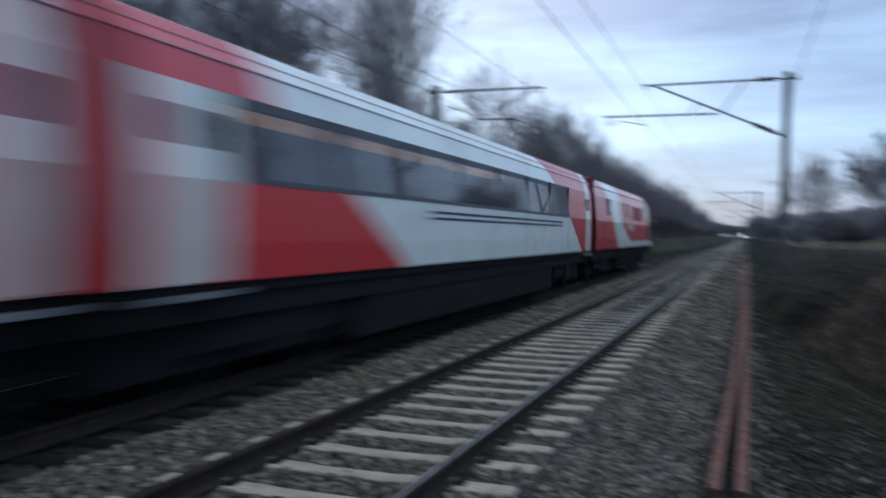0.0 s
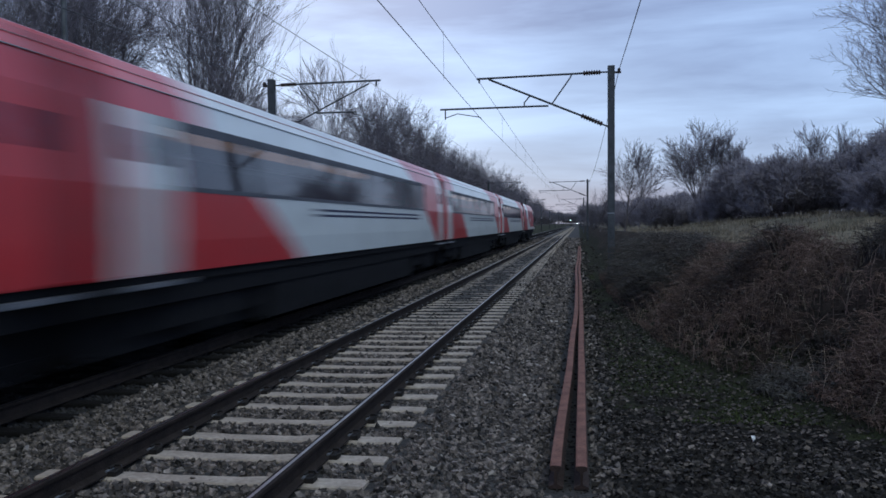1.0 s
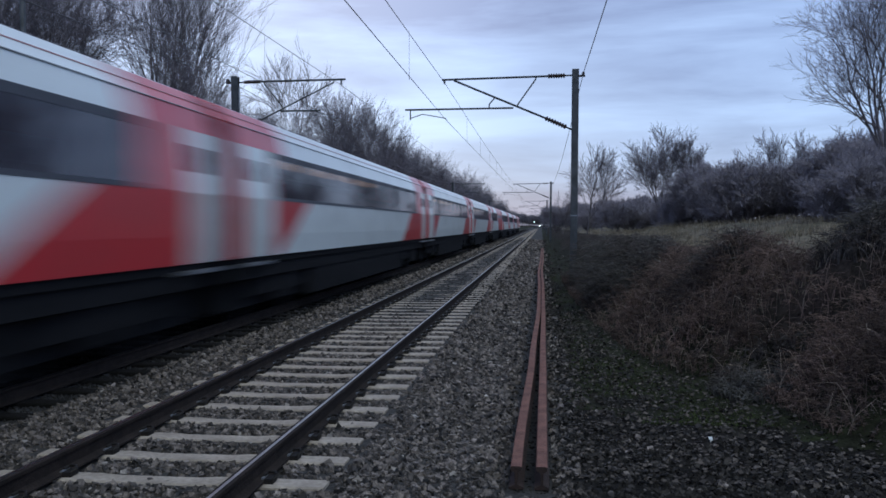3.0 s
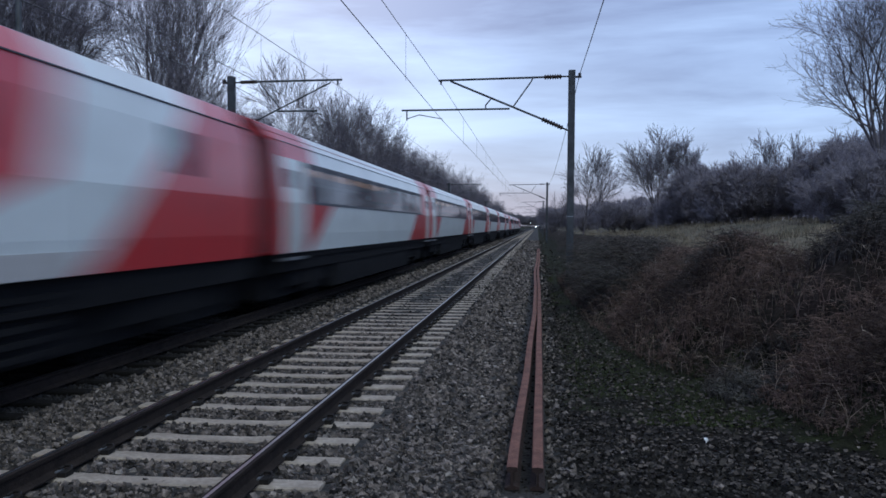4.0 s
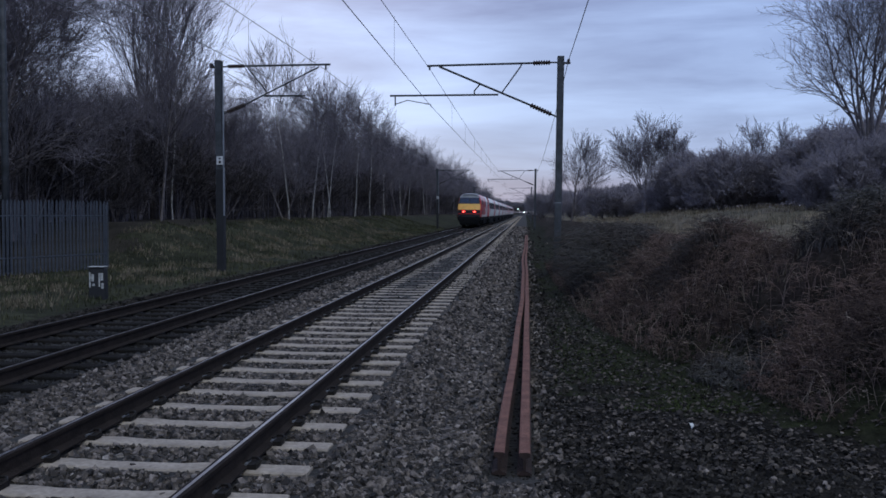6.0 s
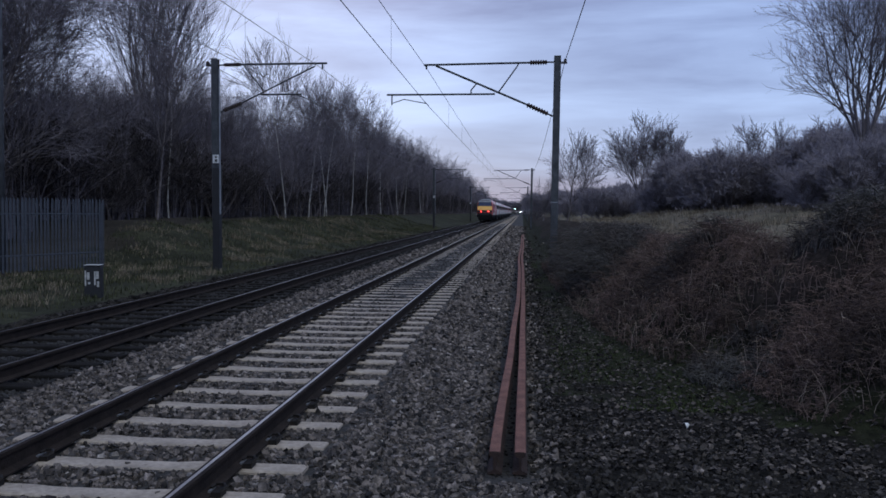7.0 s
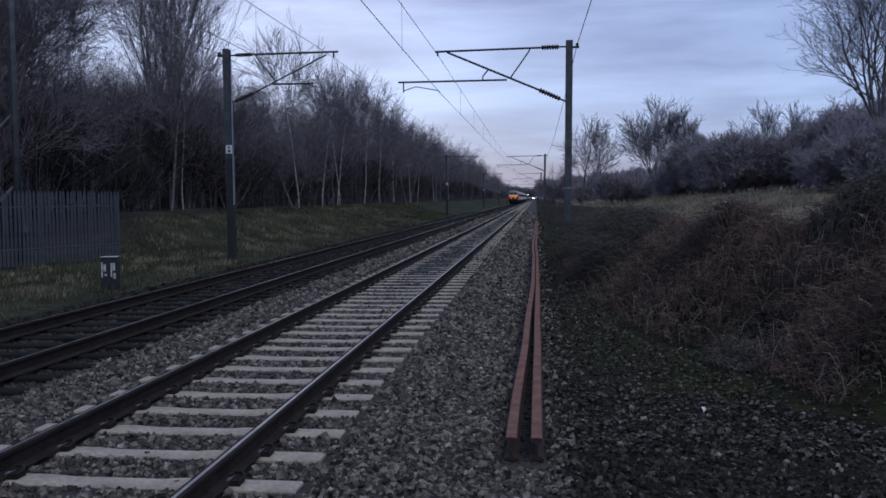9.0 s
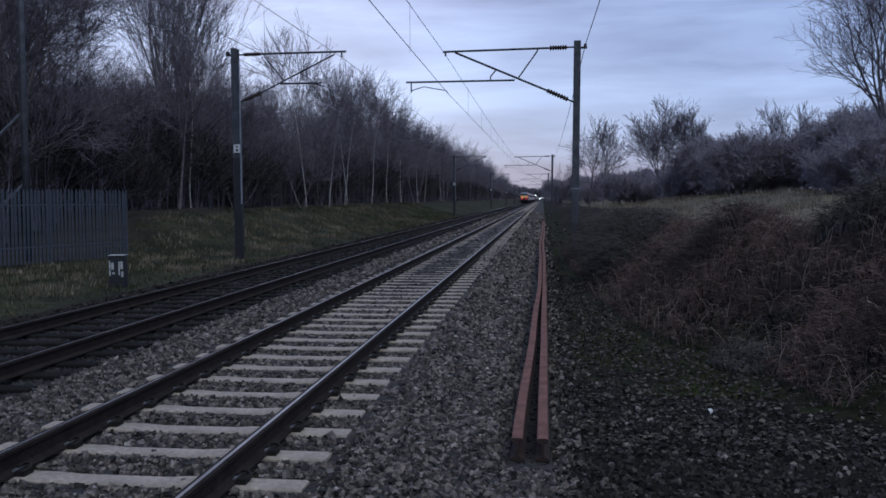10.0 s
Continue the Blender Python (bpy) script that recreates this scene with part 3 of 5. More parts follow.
def build_mast(s, label, plate):
    """s: -1 for a mast whose arm reaches to its negative x side, 1 for the other."""
    m = thing("catenary_mast", label, "catenary mast", "overhead line masts")
    part("column", h_column(-0.6, 6.35, 0.205, -s * 0.05), M_galv, m)
    r = 0.032
    if s < 0:
        part("top_tube", Geo().tube([(-0.75, 0, 6.16), (-4.0, 0, 6.11)], r, 8), M_galv, m)
        part("tube_end", Geo().tube([(-0.02, 0, 6.17), (-0.28, 0, 6.17)], r * 0.8, 8), M_galv, m)
        part("insulator", insulator((-0.26, 0, 6.17), (-0.78, 0, 6.16), 7, 0.085), M_insul, m)
        part("insulator", insulator((-0.22, 0, 4.62), (-0.85, 0, 4.90), 8, 0.085), M_insul, m)
        part("strut_end", Geo().tube([(-0.05, 0, 4.54), (-0.25, 0, 4.63)], r * 0.8, 8), M_galv, m)
        part("strut_tube", Geo().tube([(-0.82, 0, 4.885), (-3.62, 0, 6.08), (-3.64, 0, 6.13)], r, 8), M_galv, m)
        part("registration_tube", Geo().tube([(-1.82, 0, 5.22), (-5.14, 0, 5.21)], r * 0.9, 8), M_galv, m)
        part("brace", Geo().tube([(-1.12, 0, 6.14), (-1.16, 0, 6.05), (-1.72, 0, 5.27)], r * 0.7, 6), M_galv, m)
        part("brace", Geo().tube([(-2.38, 0, 5.54), (-2.55, 0, 5.34), (-2.55, 0, 5.22)], r * 0.7, 6), M_galv, m)
        part("dropper_arm", Geo().tube([(-4.98, 0, 5.21), (-4.98, 0, 4.90)], r * 0.7, 6), M_galv, m)
        part("steady_arm", Geo().tube([(-4.98, 0, 4.95), (-4.6, 0, 5.07), (-3.9, 0, 4.94), (-3.85, 0, 4.86)], r * 0.45, 6), M_galv, m)
        part("catenary_clamp", Geo().tube([(-3.92, 0, 6.1), (-3.92, 0, 5.98)], 0.03, 6), M_galv, m)
        part("return_bracket", Geo().box(0.08, -0.03, 6.12, 0.34, 0.03, 6.18).tube([(0.28, -0.06, 6.22), (0.28, 0.06, 6.22)], 0.05, 8), M_insul, m)
    else:
        part("top_tube", Geo().tube([(0.75, 0, 6.17), (3.5, 0, 6.19)], r, 8), M_galv, m)
        part("tube_end", Geo().tube([(0.02, 0, 6.15), (0.28, 0, 6.16)], r * 0.8, 8), M_galv, m)
        part("insulator", insulator((0.24, 0, 6.16), (0.78, 0, 6.17), 12, 0.07), M_insul, m)
        part("insulator", insulator((0.22, 0, 4.75), (0.8, 0, 4.98), 8, 0.085), M_insul, m)
        part("strut_tube", Geo().tube([(0.05, 0, 4.68), (0.25, 0, 4.76)], r * 0.8, 8).tube([(0.78, 0, 4.97), (3.12, 0, 6.1), (3.14, 0, 6.18)], r * 0.75, 8), M_galv, m)
        part("brace", Geo().tube([(0.88, 0, 6.17), (0.9, 0, 6.08), (1.5, 0, 5.36)], r * 0.7, 6), M_galv, m)
        part("registration_tube", Geo().tube([(1.4, 0, 5.24), (2.7, 0, 5.24)], r * 0.9, 8), M_galv, m)
        part("steady_arm", Geo().tube([(2.55, 0, 5.2), (2.9, 0, 5.1), (3.3, 0, 4.88)], r * 0.45, 6), M_galv, m)
        part("catenary_clamp", Geo().tube([(3.36, 0, 6.16), (3.36, 0, 6.02)], 0.03, 6), M_galv, m)
        part("return_bracket", Geo().box(-0.34, -0.03, 6.12, -0.08, 0.03, 6.18).tube([(-0.28, -0.06, 6.22), (-0.28, 0.06, 6.22)], 0.05, 8), M_insul, m)
    if plate:
        p = part("number_plate", Geo().box(-0.09, -0.135, 3.1, 0.12, -0.115, 3.36), M_plate, m, "small white plate with dark marks")
        part("plate_mark", Geo().box(-0.02, -0.139, 3.14, 0.05, -0.1355, 3.22).box(-0.02, -0.139, 3.26, 0.05, -0.1355, 3.31), M_black, p)
        part("conduit", Geo().tube([(0.14, -0.12, 1.5), (0.12, -0.12, 6.0)], 0.026, 8), M_galv_light, m, "pale conduit pipe")
        # black sleeve added below the plate, the lower column's shade as colour
        part("band", Geo().box(-0.11, -0.112, -0.5, 0.115, 0.112, 2.95), M_black, m)
    else:
        part("band", Geo().box(-0.108, -0.108, 1.93, 0.108, 0.108, 1.96), M_galv_light, m)
    return m


SPAN, MAST_Y = 67.3, 26.5
right_mast = build_mast(-1, "grey steel overhead line mast with cantilever arm and insulators", False)
right_mast.matrix_basis = pose(0.96, MAST_Y, 0.17)
left_mast = build_mast(1, "dark steel overhead line mast with white plate and cantilever arm", True)
left_mast.matrix_basis = pose(-9.55, MAST_Y, 0.17)
for i in range(1, 9):
    copy_thing(right_mast, pose(0.96, MAST_Y + SPAN * i, 0.17))
    copy_thing(left_mast, pose(-9.55, MAST_Y + SPAN * i, 0.17))
copy_thing(right_mast, pose(0.96, MAST_Y - SPAN, 0.17))
copy_thing(left_mast, pose(-9.55, MAST_Y - SPAN, 0.17))


def wire(name, label, x, z, sag, r, stagger=0.0, droppers=0.0):
    t = thing(name, label, "wire")
    g = Geo()
    pts = []
    for i in range(-1, 8):
        y0 = MAST_Y + SPAN * i
        for k in range(12):
            u = k / 12
            side = (-1) ** i * stagger * (1 - 2 * u)
            pts.append((x + side, y0 + SPAN * u, z - 4 * sag * u * (1 - u)))
    g.tube(pts, r, 5)
    part("strand", g, M_wire, t)
    if droppers:
        for i in range(-1, 4):
            for k in range(1, 9):
                u = k / 9
                zz = z - 4 * sag * u * (1 - u)
                part("dropper", Geo().tube([(x, MAST_Y + SPAN * (i + u), zz), (x, MAST_Y + SPAN * (i + u), droppers)], 0.004, 4, False), M_wire, t)
    return t


wire("contact_wire", "taut contact wire over the near track", -2.62, 5.03, 0.03, 0.008, -0.27)
wire("catenary_wire", "sagging catenary wire with droppers over the near track", -2.91, 6.19, 0.2, 0.008, -0.05, 5.03)
wire("contact_wire", "taut contact wire over the far track", -6.2, 5.03, 0.03, 0.008, 0.0)
wire("catenary_wire", "sagging catenary wire with droppers over the far track", -6.2, 6.19, 0.2, 0.008, 0.0, 5.03)
wire("return_wire", "return conductor on the field side of the masts", 1.24, 6.39, 0.5, 0.011)
wire("return_wire", "return conductor on the field side of the far masts", -9.83, 6.39, 0.5, 0.011)


# ---- train ----
def body_section(y, z_lo=1.12, hw=1.365, inset=0.0, top=3.78):
    """Half profile points from sill to roof crown, right side first."""
    pts = [(hw - 0.02, z_lo), (hw, 1.5), (hw, 2.12), (hw - 0.075, 2.98), (hw - 0.15, 3.3), (hw - 0.36, 3.58), (hw - 0.75, 3.73), (0, top)]
    return [((x - inset) if x > 0 else x, y, z) for x, z in pts]


def strip(y0, y1, lo, hi, cols=24, sides=(1, -1)):
    """A skin of the profile from point lo to point hi on the sides given."""
    g = Geo()
    for s in sides:
        b = len(g.v)
        k = hi - lo + 1
        for j in range(cols + 1):
            y = y0 + (y1 - y0) * j / cols
            for x, yy, z in body_section(y)[lo:hi + 1]:
                g.v.append((s * x, yy, z))
        for j in range(cols):
            for i in range(k - 1):
                a = b + j * k + i
                q = (a, a + k, a + k + 1, a + 1)
                g.f.append(q if s > 0 else tuple(reversed(q)))
    return g


def band_panel(y0, y1, z0, z1, s, proud):
    """A thin plate on the leaning window band."""
    x0, x1 = (1.365 - 0.075 * (z - 2.12) / 0.86 for z in (z0, z1))
    g = Geo().box(s * x0 - 0.01, y0, z0, s * x0 + 0.01, y1, z1)
    g.v = [(x + s * proud - s * 0.01 + (s * (x1 - x0) if z > z0 else 0), y, z) for x, y, z in g.v]
    return g


def add_bogie(v, y):
    b = part("bogie", Geo().box(-1.05, y - 0.3, 0.45, 1.05, y + 0.3, 0.8), M_under, v)
    for s in (-1, 1):
        part("side_frame", Geo().box(s * 1.08 - 0.06, y - 1.75, 0.42, s * 1.08 + 0.06, y + 1.75, 0.72).box(s * 1.10 - 0.1, y - 0.35, 0.3, s * 1.10 + 0.1, y + 0.35, 0.95), M_under, b)
    for dy in (-1.3, 1.3):
        w = Geo()
        for s in (-1, 1):
            w.tube([(s * 0.70, y + dy, 0.455), (s * 0.83, y + dy, 0.455)], 0.455, 20)
        w.tube([(-0.7, y + dy, 0.455), (0.7, y + dy, 0.455)], 0.08, 8)
        part("wheelset", w, M_under, b)


def build_coach(kind):
    paint = {"standard": L_std, "first": L_first, "buffet": L_buffet}[kind]
    label = {"standard": "silver-white carriage with red slanted ends and dark window band",
             "first": "silver-white carriage with red ends and two dark lines below windows",
             "buffet": "buffet carriage, silver-white with a large red end panel"}[kind]
    v = thing("railway_carriage", label, "train carriage", "carriages of the passing train")
    L = 23.0
    for s in (1, -1):
        part("lower_side", strip(0.2, L - 0.2, 0, 2, 24, (s,)), paint, v)
        part("upper_side", strip(0.2, L - 0.2, 3, 5, 24, (s,)), L_std_top if kind == "standard" else L_first_top if kind == "first" else paint, v)
        part("gutter", Geo().box(s * 1.225 - 0.012, 0.2, 3.288, s * 1.225 + 0.008, L - 0.2, 3.299), M_gutter, v, "thin dark rain gutter")
        part("roof_line", Geo().box(s * 1.115 - 0.01, 0.2, 3.435, s * 1.115 + 0.006, L - 0.2, 3.447), M_redline, v, "thin red line along the roof edge")
    part("roof", strip(0.2, L - 0.2, 5, 7), M_roof, v, "grey ribbed roof", True)
    w0, w1 = (1.7 if kind == "first" else 2.3, {"first": 19.0, "standard": 20.3, "buffet": 12.2}[kind])
    for s in (1, -1):
        part("window_band_end", strip(0.2, w0, 2, 3, 4, (s,)), paint, v)
        part("window_band_end", strip(w1, 21.75 if kind != "buffet" else L - 0.2, 2, 3, 4, (s,)), L_red if kind != "buffet" else paint, v)
        if kind != "buffet":
            part("window_band_end", strip(21.75, L - 0.2, 2, 3, 2, (s,)), paint, v)
    if kind == "buffet":
        for s in (1, -1):
            part("grey_panel", band_panel(13.2, 20.4, 2.48, 2.81, s, 0.004), M_blank, v, "dull grey blanked window strip")
            part("small_window", band_panel(18.6, 19.1, 2.5, 2.8, s, 0.008), M_screen, v, "small dark window")
    spans = [(w0, w1)]
    for a, b in spans:
        n = max(1, round((b - a) / 2.35))
        for i in range(n):
            y0, y1 = a + (b - a) * i / n, a + (b - a) * (i + 1) / n
            for s in (1, -1):
                part("window", strip(y0 + 0.03, y1 - 0.03, 2, 3, 2, (s,)), M_glass, v, "dark tinted window glass")
        for s in (-1, 1):
            for i in range(n + 1):
                y = a + (b - a) * i / n
                part("window_pillar", Geo().box(s * 1.30 - 0.03, y - 0.035, 2.12, s * 1.30 + 0.03, y + 0.035, 2.97), M_black, v)
            for z, h in ((2.11, 0.06), (2.87, 0.11)):
                x = 1.365 - 0.075 * (z - 2.12) / 0.86
                fr = Geo().box(s * x - 0.012, a, z, s * x + 0.006, b, z + h)
                fr.v = [(q - s * 0.087 * h * (k > 3), w, u) for k, (q, w, u) in enumerate(fr.v)]
                part("window_frame", fr, M_frame, v, "dark grey window band edge")
            if kind != "buffet":
                for dy, top, thick in ((-0.62, 2.96, 0.24), (1.45, 2.9, 0.12)):
                    arm = Geo().box(s * 1.362 - 0.008, 15.45, 2.14, s * 1.362 + 0.008, 15.45 + thick, top)
                    arm.v[4:8] = [(q - s * 0.07, w + dy, u) for q, w, u in arm.v[4:8]]
                    part("slanted_pillar", arm, M_frame, v)
            y = 4.1
            pil = Geo()
            b0 = len(pil.v)
            pil.box(s * 1.355 - 0.012, y, 2.13, s * 1.355 + 0.012, y + 0.22, 2.97)
            pil.v[b0 + 4:b0 + 8] = [(x - s * 0.07, yy - 0.35, z) for x, yy, z in pil.v[b0 + 4:b0 + 8]]
            part("slanted_pillar", pil, M_black, v)
        inn = Geo()
        inn.box(-0.02, a, 1.2, 0.02, b, 2.4)
        part("partition", inn, M_inside, v)
        k = int((b - a) / 1.9)
        seat = Geo().box(-0.42, 0, 1.25, 0.42, 0.15, 2.42).mesh("seat_back", M_seat)
        for i in range(k):
            for s in (-1, 1):
                part("seat_back", seat, None, v, m=pose(s * 0.75, a + 0.3 + i * 1.9, 0))
        for s in (1,):
            for y0, y1 in ((a + 0.4, a + 3.4), (a + 4.0, a + 7.6), (a + 8.4, a + 11.6)):
                if y1 < b:
                    part("ceiling_light", Geo().box(s * 0.8 - 0.16, y0, 2.86, s * 0.8 + 0.16, y1, 2.94), M_warm, v, "warm interior strip light")
        part("ceiling_panel", Geo().box(-1.15, a, 3.06, 1.15, b, 3.09), M_inside, v)
    if kind == "first":
        for s in (-1, 1):
            for z in (1.84, 1.94):
                part("stripe", Geo().box(s * 1.368 - 0.003, 7.5, z, s * 1.368 + 0.003, 18.0, z + 0.045), M_navy, v, "dark blue pinstripe")
    for y in (0.75, 21.7):
        for s in (-1, 1):
            red_end = kind == "buffet" and y > 10
            dr = part("door", Geo().box(s * 1.372 - 0.012, y, 1.14, s * 1.372 + 0.006, y + 0.8, 2.1), paint if red_end else M_cream, v, "red plug door" if red_end else "pale plug door")
            part("door_window", Geo().box(s * 1.335 - 0.01, y + 0.12, 2.2, s * 1.335 + 0.006, y + 0.66, 2.75), M_screen, dr)
            part("door_step", Geo().box(s * 1.30 - 0.12, y - 0.1, 0.98, s * 1.30 + 0.12, y + 1.0, 1.03), M_galv_light, v, "pale metal step")
    for y in (0.2, L - 0.2):
        e = Geo()
        prof = body_section(y)
        ring = prof + [(-x, yy, z) for x, yy, z in reversed(prof[:-1])]
        b = len(e.v)
        e.v += ring
        e.f.append(tuple(range(len(ring))))
        part("end_wall", e, L_std, v)
    # bellows widened to fill the gap, its shade painted as dark red
    for y in (-0.2, L - 0.2):
        part("gangway", Geo().box(-1.29, y, 1.15, 1.29, y + 0.4, 3.25).box(-1.0, y, 3.25, 1.0, y + 0.4, 3.55), M_gangway, v, "red gangway bellows, the gap's shade in their dark colour")
    part("floor_pan", Geo().box(-1.3, 0.25, 1.0, 1.3, L - 0.25, 1.2), M_under, v)
    # added dark box behind the bogies, blocks the light seen through the gap
    part("shade_fill", Geo().box(-0.98, 0.5, 0.22, 0.98, L - 0.5, 0.8), M_under, v)
    part("underframe", Geo().box(-1.22, 5.2, 0.2, 1.22, 17.4, 1.0).box(-1.25, 0.3, 0.75, 1.25, L - 0.3, 1.02), M_under, v, "dark skirted underframe")
    add_bogie(v, 3.2)
    add_bogie(v, L - 3.2)
    return v


# red darkened to hold the shade between the vehicles
M_gangway = mat("gangway_red_shaded", (0.15, 0.022, 0.03), (0.1, 0.016, 0.021), 3.0, 0.8)


def build_loco():
    v = thing("locomotive", "red locomotive with yellow sloped end and white swoosh", "locomotive", "power cars of the passing train")
    L = 18.4

    def sec(y, top, hw):
        k = (top - 1.12) / 2.66
        pts = [(hw - 0.03, 1.12), (hw, 1.5), (hw, 2.12), (hw - 0.075, 1.12 + 1.86 * k), (hw - 0.15, 1.12 + 2.18 * k), (hw - 0.36, 1.12 + 2.46 * k), (hw - 0.75, 1.12 + 2.61 * k), (0, top)]
        return pts
    skin, roof = Geo(), Geo()
    ys = [(1.15, 3.66, 1.30), (1.9, 3.74, 1.35), (3, 3.78, 1.365)] + [(3 + 15.2 * i / 20, 3.78, 1.365) for i in range(1, 21)]
    for g, lo, hi in ((skin, 0, 5), (roof, 5, 7)):
        for s in (1, -1):
            b, k = len(g.v), hi - lo + 1
            for y, top, hw in ys:
                g.v += [(s * x, y, z) for x, z in sec(y, top, hw)[lo:hi + 1]]
            for j in range(len(ys) - 1):
                for i in range(k - 1):
                    a = b + j * k + i
                    q = (a, a + k, a + k + 1, a + 1)
                    g.f.append(q if s > 0 else tuple(reversed(q)))
    part("side", skin, L_loco, v, "glossy red side with white swoosh")
    part("roof", roof, M_loco_roof, v, "dark grey roof", True)
    # cab: nose profile from the buffer beam up to the roof edge
    nose = [(0.0, 1.12, 1.18), (0.0, 1.50, 1.20), (0.02, 1.92, 1.21), (0.42, 2.57, 1.20), (0.98, 3.26, 1.07), (1.15, 3.40, 1.07)]
    bands = ((0, 2, "lower_nose", M_black, "black lower nose panel"), (2, 3, "nose_panel", M_yellow, "warning yellow nose panel"), (3, 4, "windscreen_surround", M_black, ""), (4, 5, "nose_brow", M_loco_roof, ""))
    for lo, hi, name, m, label in bands:
        g = Geo()
        for y, z, w in nose[lo:hi + 1]:
            g.v += [(-w, y, z), (-w * 0.5, y - 0.05, z), (w * 0.5, y - 0.05, z), (w, y, z)]
        for i in range(hi - lo):
            for k in range(3):
                a = i * 4 + k
                g.f.append((a, a + 1, a + 5, a + 4))
        ob = part(name, g, m, v, label)
        if name == "windscreen_surround":
            for s in (-1, 1):
                ws = Geo()
                b = len(ws.v)
                x0, x1 = (0.04, 1.03) if s > 0 else (-1.03, -0.04)
                ws.v += [(x0, 0.40, 2.63), (x1, 0.42, 2.63), (x1 * (0.95 if s > 0 else 1), 0.87, 3.2), (x0 * (1 if s > 0 else 0.95), 0.85, 3.2)]
                ws.f.append((b, b + 1, b + 2, b + 3))
                part("windscreen", ws, M_screen, ob, "blue-tinted windscreen")
    roofcap = Geo()
    b = len(roofcap.v)
    top = sec(1.15, 3.66, 1.30)[4:]
    arc = [(x, 1.15, z) for x, z in top] + [(-x, 1.15, z) for x, z in reversed(top[:-1])]
    roofcap.v += arc + [(-1.15, 1.15, 3.28), (1.15, 1.15, 3.28)]
    roofcap.f.append(tuple(range(len(arc) + 2)))
    part("roof_end", roofcap, M_loco_roof, v)
    for z0, z1, what in ((1.885, 1.925, "thin red line under the yellow panel"), (1.44, 1.52, "red band below the lamps")):
        part("nose_band", Geo().loft([[(-1.21, -0.012, z), (-0.6, -0.064, z), (0.6, -0.064, z), (1.21, -0.012, z), (1.21, 0.02, z), (-1.21, 0.02, z)] for z in (z0, z1)]), M_red, v, what)
    # cab side cheeks between the nose and the side
    for s in (-1, 1):
        ck = Geo()
        pts = [(s * w, y, z) for y, z, w in nose] + [(s * x, 1.15, z) for x, z in reversed(sec(1.15, 3.66, 1.30)[:5])]
        b = len(ck.v)
        ck.v += pts
        ck.f.append(tuple(range(b, b + len(pts))))
        part("cab_cheek", ck, L_loco, v)
    for s in (-1, 1):
        cw = Geo()
        b = len(cw.v)
        cw.v += [(s * 1.345, 1.6, 2.5), (s * 1.352, 4.0, 2.5), (s * 1.312, 4.0, 3.05), (s * 1.30, 1.9, 3.05)]
        cw.f.append((b, b + 1, b + 2, b + 3))
        part("cab_window", cw, M_screen, v, "dark cab side window")
    for s in (-1, 1):
        for y in (9.9, 14.9):
            part("side_window", Geo().box(s * 1.32 - 0.03, y, 2.35, s * 1.32 + 0.03, y + 0.65, 2.95), M_screen, v)
    for s in (-1, 1):
        cl = part("lamp_housing", Geo().box(s * 0.6 - 0.24, -0.09, 1.60, s * 0.6 + 0.24, -0.03, 1.82), M_black, v)
        for dx in (-0.07, 0.07):
            part("tail_lamp", Geo().tube([(s * 0.6 + dx, -0.12, 1.71), (s * 0.6 + dx, -0.08, 1.71)], 0.08, 14), M_tail, cl, "lit red tail lamp")
        part("lamp_core", Geo().tube([(s * 0.6, -0.135, 1.71), (s * 0.6, -0.09, 1.71)], 0.045, 12), M_tail_core, cl, "bright lamp centre")
    for s in (-1, 1):
        wb = Geo().box(s * 1.37 - 0.006, 0.6, 1.13, s * 1.37 + 0.006, 12.6, 1.38)
        part("swoosh_stripe", wb, M_cream, v, "cream stripe along the sill")
    for i in range(5):
        for s in (-1, 1):
            part("louvre", Geo().box(s * 1.25 - 0.04, 6.0, 0.35 + i * 0.14, s * 1.25 + 0.05, 12.0, 0.41 + i * 0.14), M_under, v)
    part("underframe", Geo().box(-1.2, 5.8, 0.3, 1.2, 12.2, 1.12).box(-1.25, 0.1, 0.75, 1.25, L, 1.13), M_under, v)
    for s in (-1, 1):
        em = Geo()
        em.v += [(s * 1.369, 8.9 + math.cos(a * 0.5236) * 0.85, 2.02 + math.sin(a * 0.5236) * 0.2) for a in range(12)]
        em.f.append(tuple(range(12)))
        part("emblem", em, M_cream, v, "pale emblem shape")
        part("cab_band", Geo().box(s * 1.368 - 0.006, 1.2, 1.52, s * 1.368 + 0.006, 3.0, 1.8), M_frame, v, "dark grey band below the cab window")
        part("gutter", Geo().box(s * 1.222 - 0.012, 1.3, 3.285, s * 1.222 + 0.012, L - 0.3, 3.303), M_frame, v, "dark rain gutter")
        for y in (5.4, 7.0, 12.9, 16.6):
            part("door_seam", Geo().box(s * 1.366 - 0.004, y, 1.4, s * 1.366 + 0.004, y + 0.025, 2.12), M_frame, v)
        part("bodyside_grille", band_panel(4.6, 8.2, 2.3, 2.9, s, 0.004), M_frame_red, v, "dull red louvred grille")
    # same added filler under the locomotive, keeps its underside dark
    part("shade_fill", Geo().box(-0.98, 0.5, 0.22, 0.98, L - 0.5, 0.8), M_under, v)
    part("valance", Geo().loft([[(-w, y0, z), (w, y0, z), (w, 0.5, z), (-w, 0.5, z)] for w, y0, z in ((0.92, 0.12, 0.28), (1.02, 0.02, 0.5), (1.16, -0.04, 0.85), (1.2, -0.04, 1.13))]), M_under, v, "black front valance")
